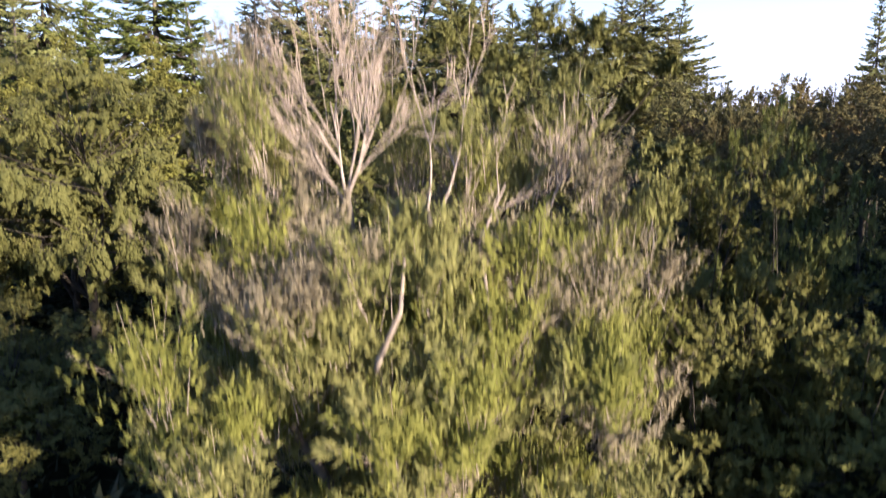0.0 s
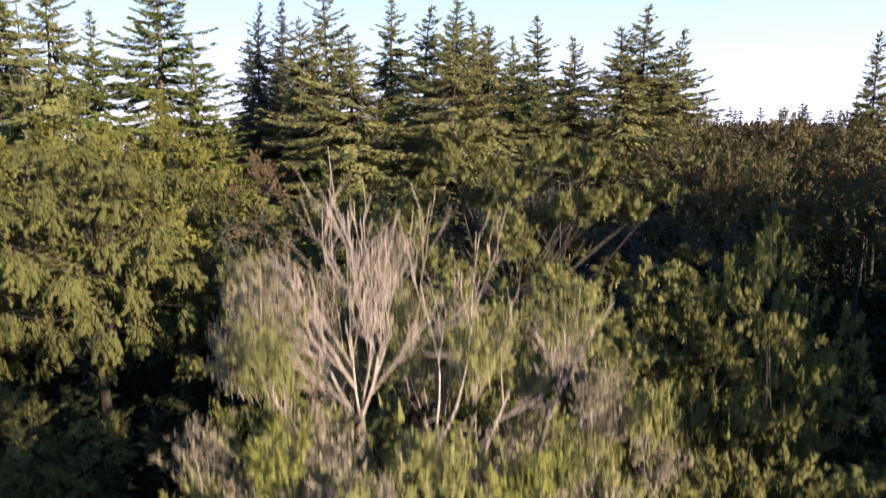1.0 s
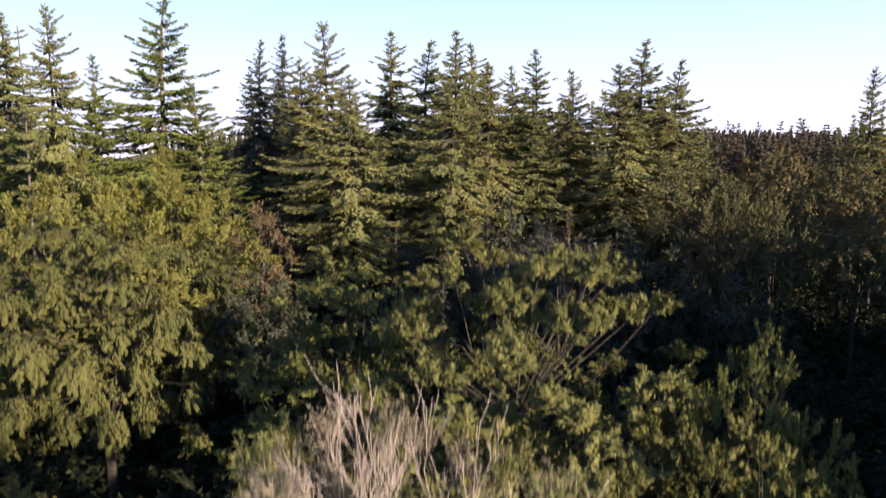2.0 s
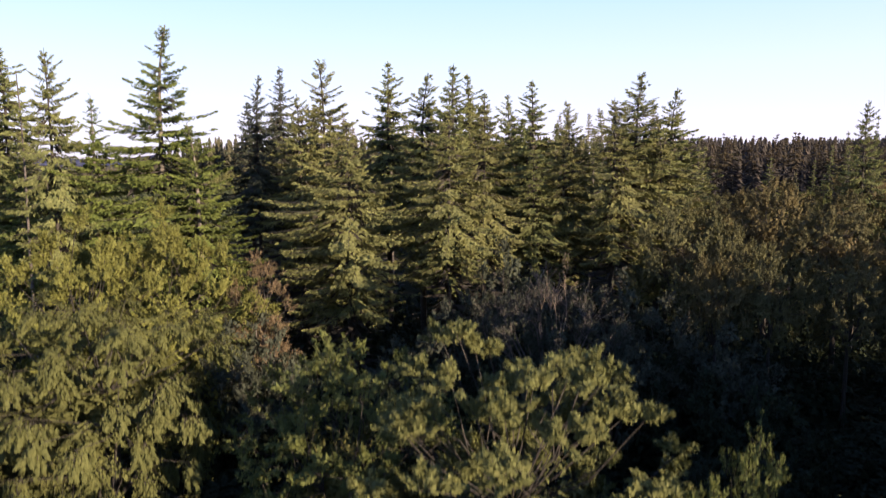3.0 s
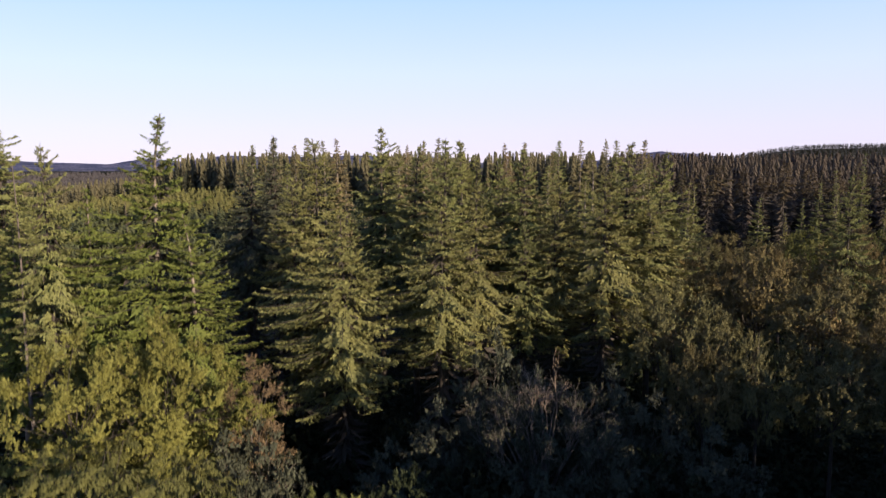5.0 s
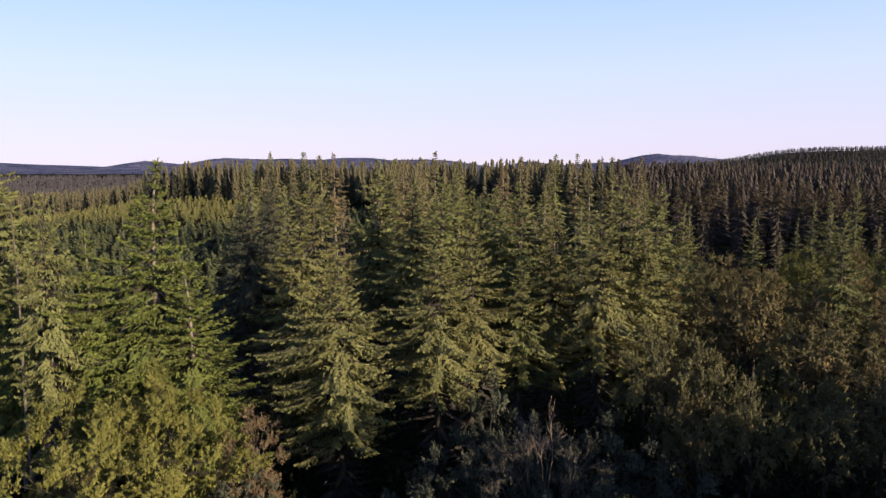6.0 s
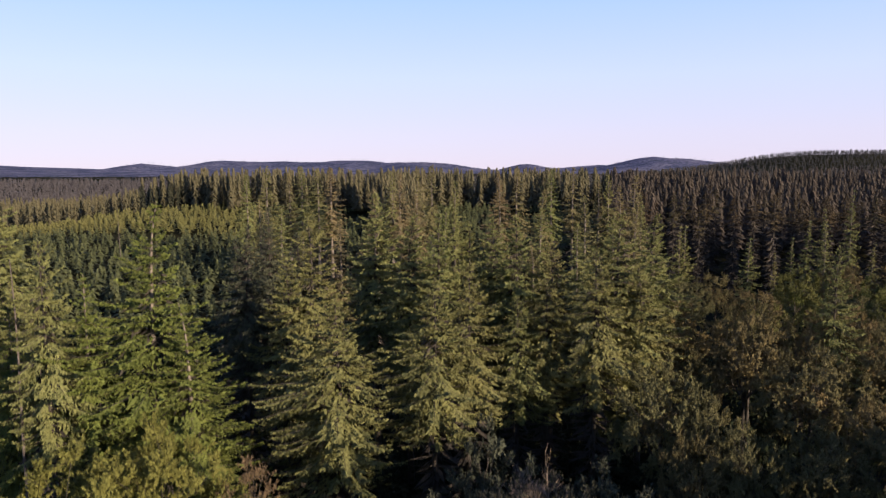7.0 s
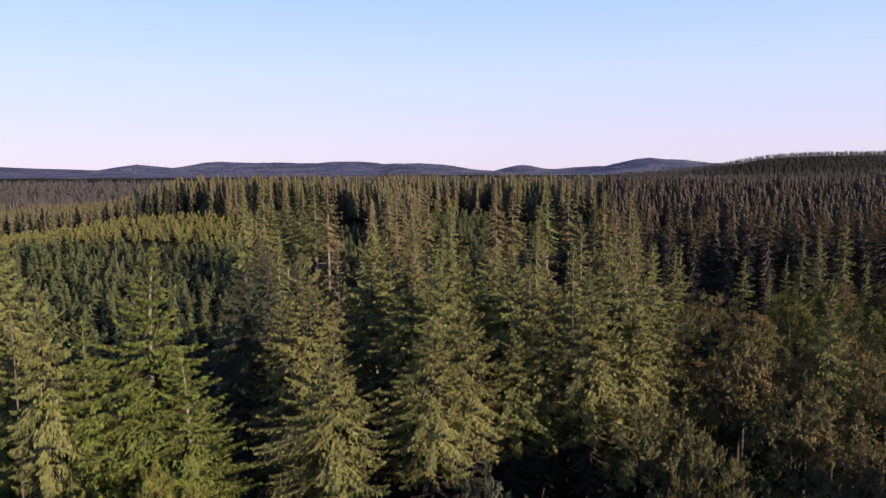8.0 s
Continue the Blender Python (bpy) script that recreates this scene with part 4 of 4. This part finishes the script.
dome = np.where(cen[:, 0] < 0.4, 11.2 - 0.05 * (cen[:, 0] + 0.8) ** 2, 11.2 - 0.8 * (cen[:, 0] - 0.4))
clear = (cen[:, 0] < -3.3) & (cen[:, 2] < 7.2) & (np.sin(cen[:, 1] * 9) > -0.3) | (cen[:, 1] < 12.4) & (cen[:, 2] > 8.8) & (np.abs(cen[:, 0] + 0.5) < 1.6) & (rs.uniform(0, 1, len(cen)) < np.where(cen[:, 1] < 9.4, 1.0, 0.6)) | (cen[:, 2] > dome)
clear = clear | (cen[:, 0] * 9.5 / cen[:, 1] < -3.6 - 0.3 * np.clip(8.5 - cen[:, 2], 0, 2))
cen, rl = cen[~clear], rl[~clear]
dry = (np.abs(cen[:, 0] + 0.3) < 2.8) & (cen[:, 2] > 7.5) & (rs.uniform(0, 1, len(cen)) < 0.5) | (rs.uniform(0, 1, len(cen)) < 0.14)
fresh = ~dry & (cen[:, 2] < 9.0) & (np.sin(cen[:, 0] * 7.7 + cen[:, 2] * 5.3) > 0.2)
for name, some, mat, per in (("crown", ~dry & ~fresh, M_SALLOW, 34), ("fresh_crown", fresh, M_GOLD, 34), ("dry_crown", dry, M_STRAW, 20)):
    (v, f), a, b, idx = bouquet(rs, cen[some], rl[some], mid, 30, per, 0.11, 1.3, 0.0, 0.3, 0.13, 12.5, 1.0, 0.35, 0.45)
    part(name, raw_mesh(name, v, f, mat), sallow, "dry straw-coloured tufts" if mat is M_STRAW else "bright yellow-green tufts" if mat is M_GOLD else "")
    tagged(part("twig", raw_mesh("twig", *spikes(*((a - (b - a) * 0.3)[::3], b[::3], np.full(len(b[::3]), 0.008))), M_DEAD), sallow, "thin pale twigs"), kind="stuff")
tagged(part("inner_leaf", raw_mesh("inner_leaf", *inside(rs, cen, rl, mid, 26), M_SALLOW), sallow, "shaded leaves inside the crown"), kind="stuff")


# ---- bare and rusty shrubs in the shaded hollow ----
bare = tagged(new("bare_shrub"), "leafless grey shrub with brown upper twigs in the hollow", "shrub")
bare.matrix_basis = pose(7.0, 42.0, float(land(7.0, 42.0)))
rs = np.random.RandomState(63)
tips = []
for k in range(22):
    w, q = k * 2.4, 0.88 * math.sqrt(k)
    foot = (q * math.cos(w), 0.75 * q * math.sin(w), 8.9 - 0.12 * q - 0.13 * q * q)
    rise = 1.75 if k < 4 else 1.35
    lines = rods("stem", 63 + k, [(foot, (0.16 * q * math.cos(w), 0.14 * q * math.sin(w), 1), rise)], 4, 0.33, 0.03, 0.05, M_TWIG if k < 4 else M_GREY, bare, 0.011)
    tips += [p[-1] for p, _, depth in lines if depth < 2 and k > 3]
    part("limb", raw_mesh("limb", *tube([(0, 0, 2.5), (foot[0] * 0.45, foot[1] * 0.45, 5.0), foot], [0.12, 0.09, 0.05], 5), M_GREY), bare)
part("trunk", raw_mesh("trunk", *tube([(0, 0, 0), (0.1, 0, 3.5), (0.1, 0.1, 8.4)], [0.25, 0.2, 0.06], 7), M_GREY), bare)
c = np.repeat(np.array(tips), 3, axis=0)
c = c + rs.normal(0, 0.12, c.shape)
size = rs.uniform(0.10, 0.2, len(c))
tagged(part("leaf", raw_mesh("leaf", *darts(c, unit(rs.normal(0, 0.6, c.shape) + np.array([0, 0, 0.6])), unit(rs.normal(0, 1, c.shape)), size, size * 0.5), M_SAGE), bare, "last small grey-green leaves"), kind="stuff")
rust = broadleaf("rowan_tree", 64, 13.5, 4.0, 2.4, M_RUST, 34, 12, 34, 0.13, 0.9, 0.0, wood_mat=M_GREY, lobe=1.1, label="small rowan with rusty brown leaves")
stand(rust, -11.3, 41.4, 13.5, 2.0, 0)

# undergrowth
sage = broadleaf("grey_shrub", 66, 8, 1.5, 2.6, M_SAGE, 34, 9, 18, 0.24, 0.8, 0.0, mess=0.25, slim=0.5, wood_mat=M_GREY, label="grey-green leafy shrub in the shade of the hollow")
for x, y, top, wide in [(0.8, 43, 9.2, 2.6), (4.0, 48, 12.2, 2.6), (6.0, 40, 9.0, 2.4), (11.4, 44, 10.8, 2.5), (14.2, 43, 9.6, 2.6), (10.2, 39, 8.8, 2.4), (-2.4, 40, 7.6, 2.4), (18.0, 40, 8.4, 2.6), (8.0, 47, 9.8, 2.4), (-10.5, 39.6, 9.2, 2.4), (-12.0, 38.8, 9.0, 2.4)]:
    stand(sage, x, y, top, wide, group="shrubs in the hollow")
bush = broadleaf("bramble_bush", 65, 4.5, 0.2, 2.8, M_BRAMBLE, 18, 8, 10, 0.42, 0.6, 0.1, mess=0.2, slim=0.6, wood_mat=M_BARK, twigs=False, blade=darts, label="bramble bush with the undergrowth's shade put into its leaf colour")
shrub = broadleaf("bramble_bush", 67, 4.5, 0.2, 2.8, M_BRAMBLE, 40, 9, 26, 0.17, 0.6, 0.1, mess=0.2, slim=0.6, wood_mat=M_BARK, twigs=False, label="tall shrub with the hollow's deep shade put into its leaf colour")
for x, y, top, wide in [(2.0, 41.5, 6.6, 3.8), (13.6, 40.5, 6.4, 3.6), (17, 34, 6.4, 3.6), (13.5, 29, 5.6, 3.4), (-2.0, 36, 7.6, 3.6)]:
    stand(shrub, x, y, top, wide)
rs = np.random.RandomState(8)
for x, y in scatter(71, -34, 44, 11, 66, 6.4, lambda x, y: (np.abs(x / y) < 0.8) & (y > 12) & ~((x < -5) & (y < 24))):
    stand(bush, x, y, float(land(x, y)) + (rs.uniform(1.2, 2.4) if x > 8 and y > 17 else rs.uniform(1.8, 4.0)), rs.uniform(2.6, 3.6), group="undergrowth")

# unseen oaks added out of view to the right, to keep the low sun off the hollow
for x, y, top, wide in [(24, 21, 16, 5), (22, 15, 15, 5), (24.8, 5.2, 19.5, 3.7), (20.1, 3.6, 12.3, 3.2), (29, 24, 19, 5), (32, 14, 24, 5.5), (35, 31, 16.2, 5), (27, -2, 11, 4), (33, 4, 15, 5), (41, 22, 20.5, 6), (46, 35, 17.6, 6), (56, 36, 17.8, 6), (40, -5, 18, 5.5), (41, 10, 19, 6), (50, 26, 21.5, 6), (50, 14, 22, 6), (40, 38, 15.5, 5)]:
    stand(oak_d, x, y, top, wide, group="oaks beside the spruces")


# ---- thicket under the oaks and spruces ----
def thicket(name, pts, low, high, material, seed, label):
    """Lumps of bramble and bracken that cover the ground, past counting."""
    rs = np.random.RandomState(seed)
    per = 190
    k = np.repeat(np.arange(len(pts)), per)
    q = unit(rs.normal(0, 1, (len(k), 3)))
    q[:, 2] = np.abs(q[:, 2])
    h, r = rs.uniform(low, high, len(pts))[k], rs.uniform(2.6, 4.0, len(pts))[k]
    c = q * np.stack([r, r, h], 1) * rs.uniform(0.75, 1.08, (len(k), 1))
    c[:, :2] += pts[k]
    c[:, 2] += land(pts[:, 0], pts[:, 1])[k] - 0.2
    d = unit(rs.normal(0, 0.8, c.shape) + np.array([0, 0, 0.4]))
    size = rs.uniform(0.35, 0.8, len(k))
    v, f = darts(c, d, unit(q + rs.normal(0, 0.3, c.shape)), size, size * 0.6)
    return tagged(new(name, raw_mesh(name, v, f, material)), label, "undergrowth", kind="stuff")


thicket("bramble_thicket", scatter(72, 18, 100, 48, 124, 5.2, lambda x, y: (x / y > 0.27) & (x / y < 0.78)), 1.6, 4.2, M_BRAMBLE, 3, "tangled brambles and bracken under the oaks, leaf colour darkened for shade")
thicket("bramble_thicket", scatter(73, -34, 28, 50, 84, 4.8, lambda x, y: (x / y > -0.5) & (x / y < 0.4)), 3.0, 6.5, M_BRAMBLE, 4, "brambles and bracken under the spruces, leaf colour darkened for shade")
thicket("bracken", scatter(74, -42, 42, -34, 46, 5.6, lambda x, y: np.hypot(x, y) > 2), 0.5, 1.6, M_BRAMBLE, 5, "low bracken and brambles on the forest floor, leaf colour darkened for shade")
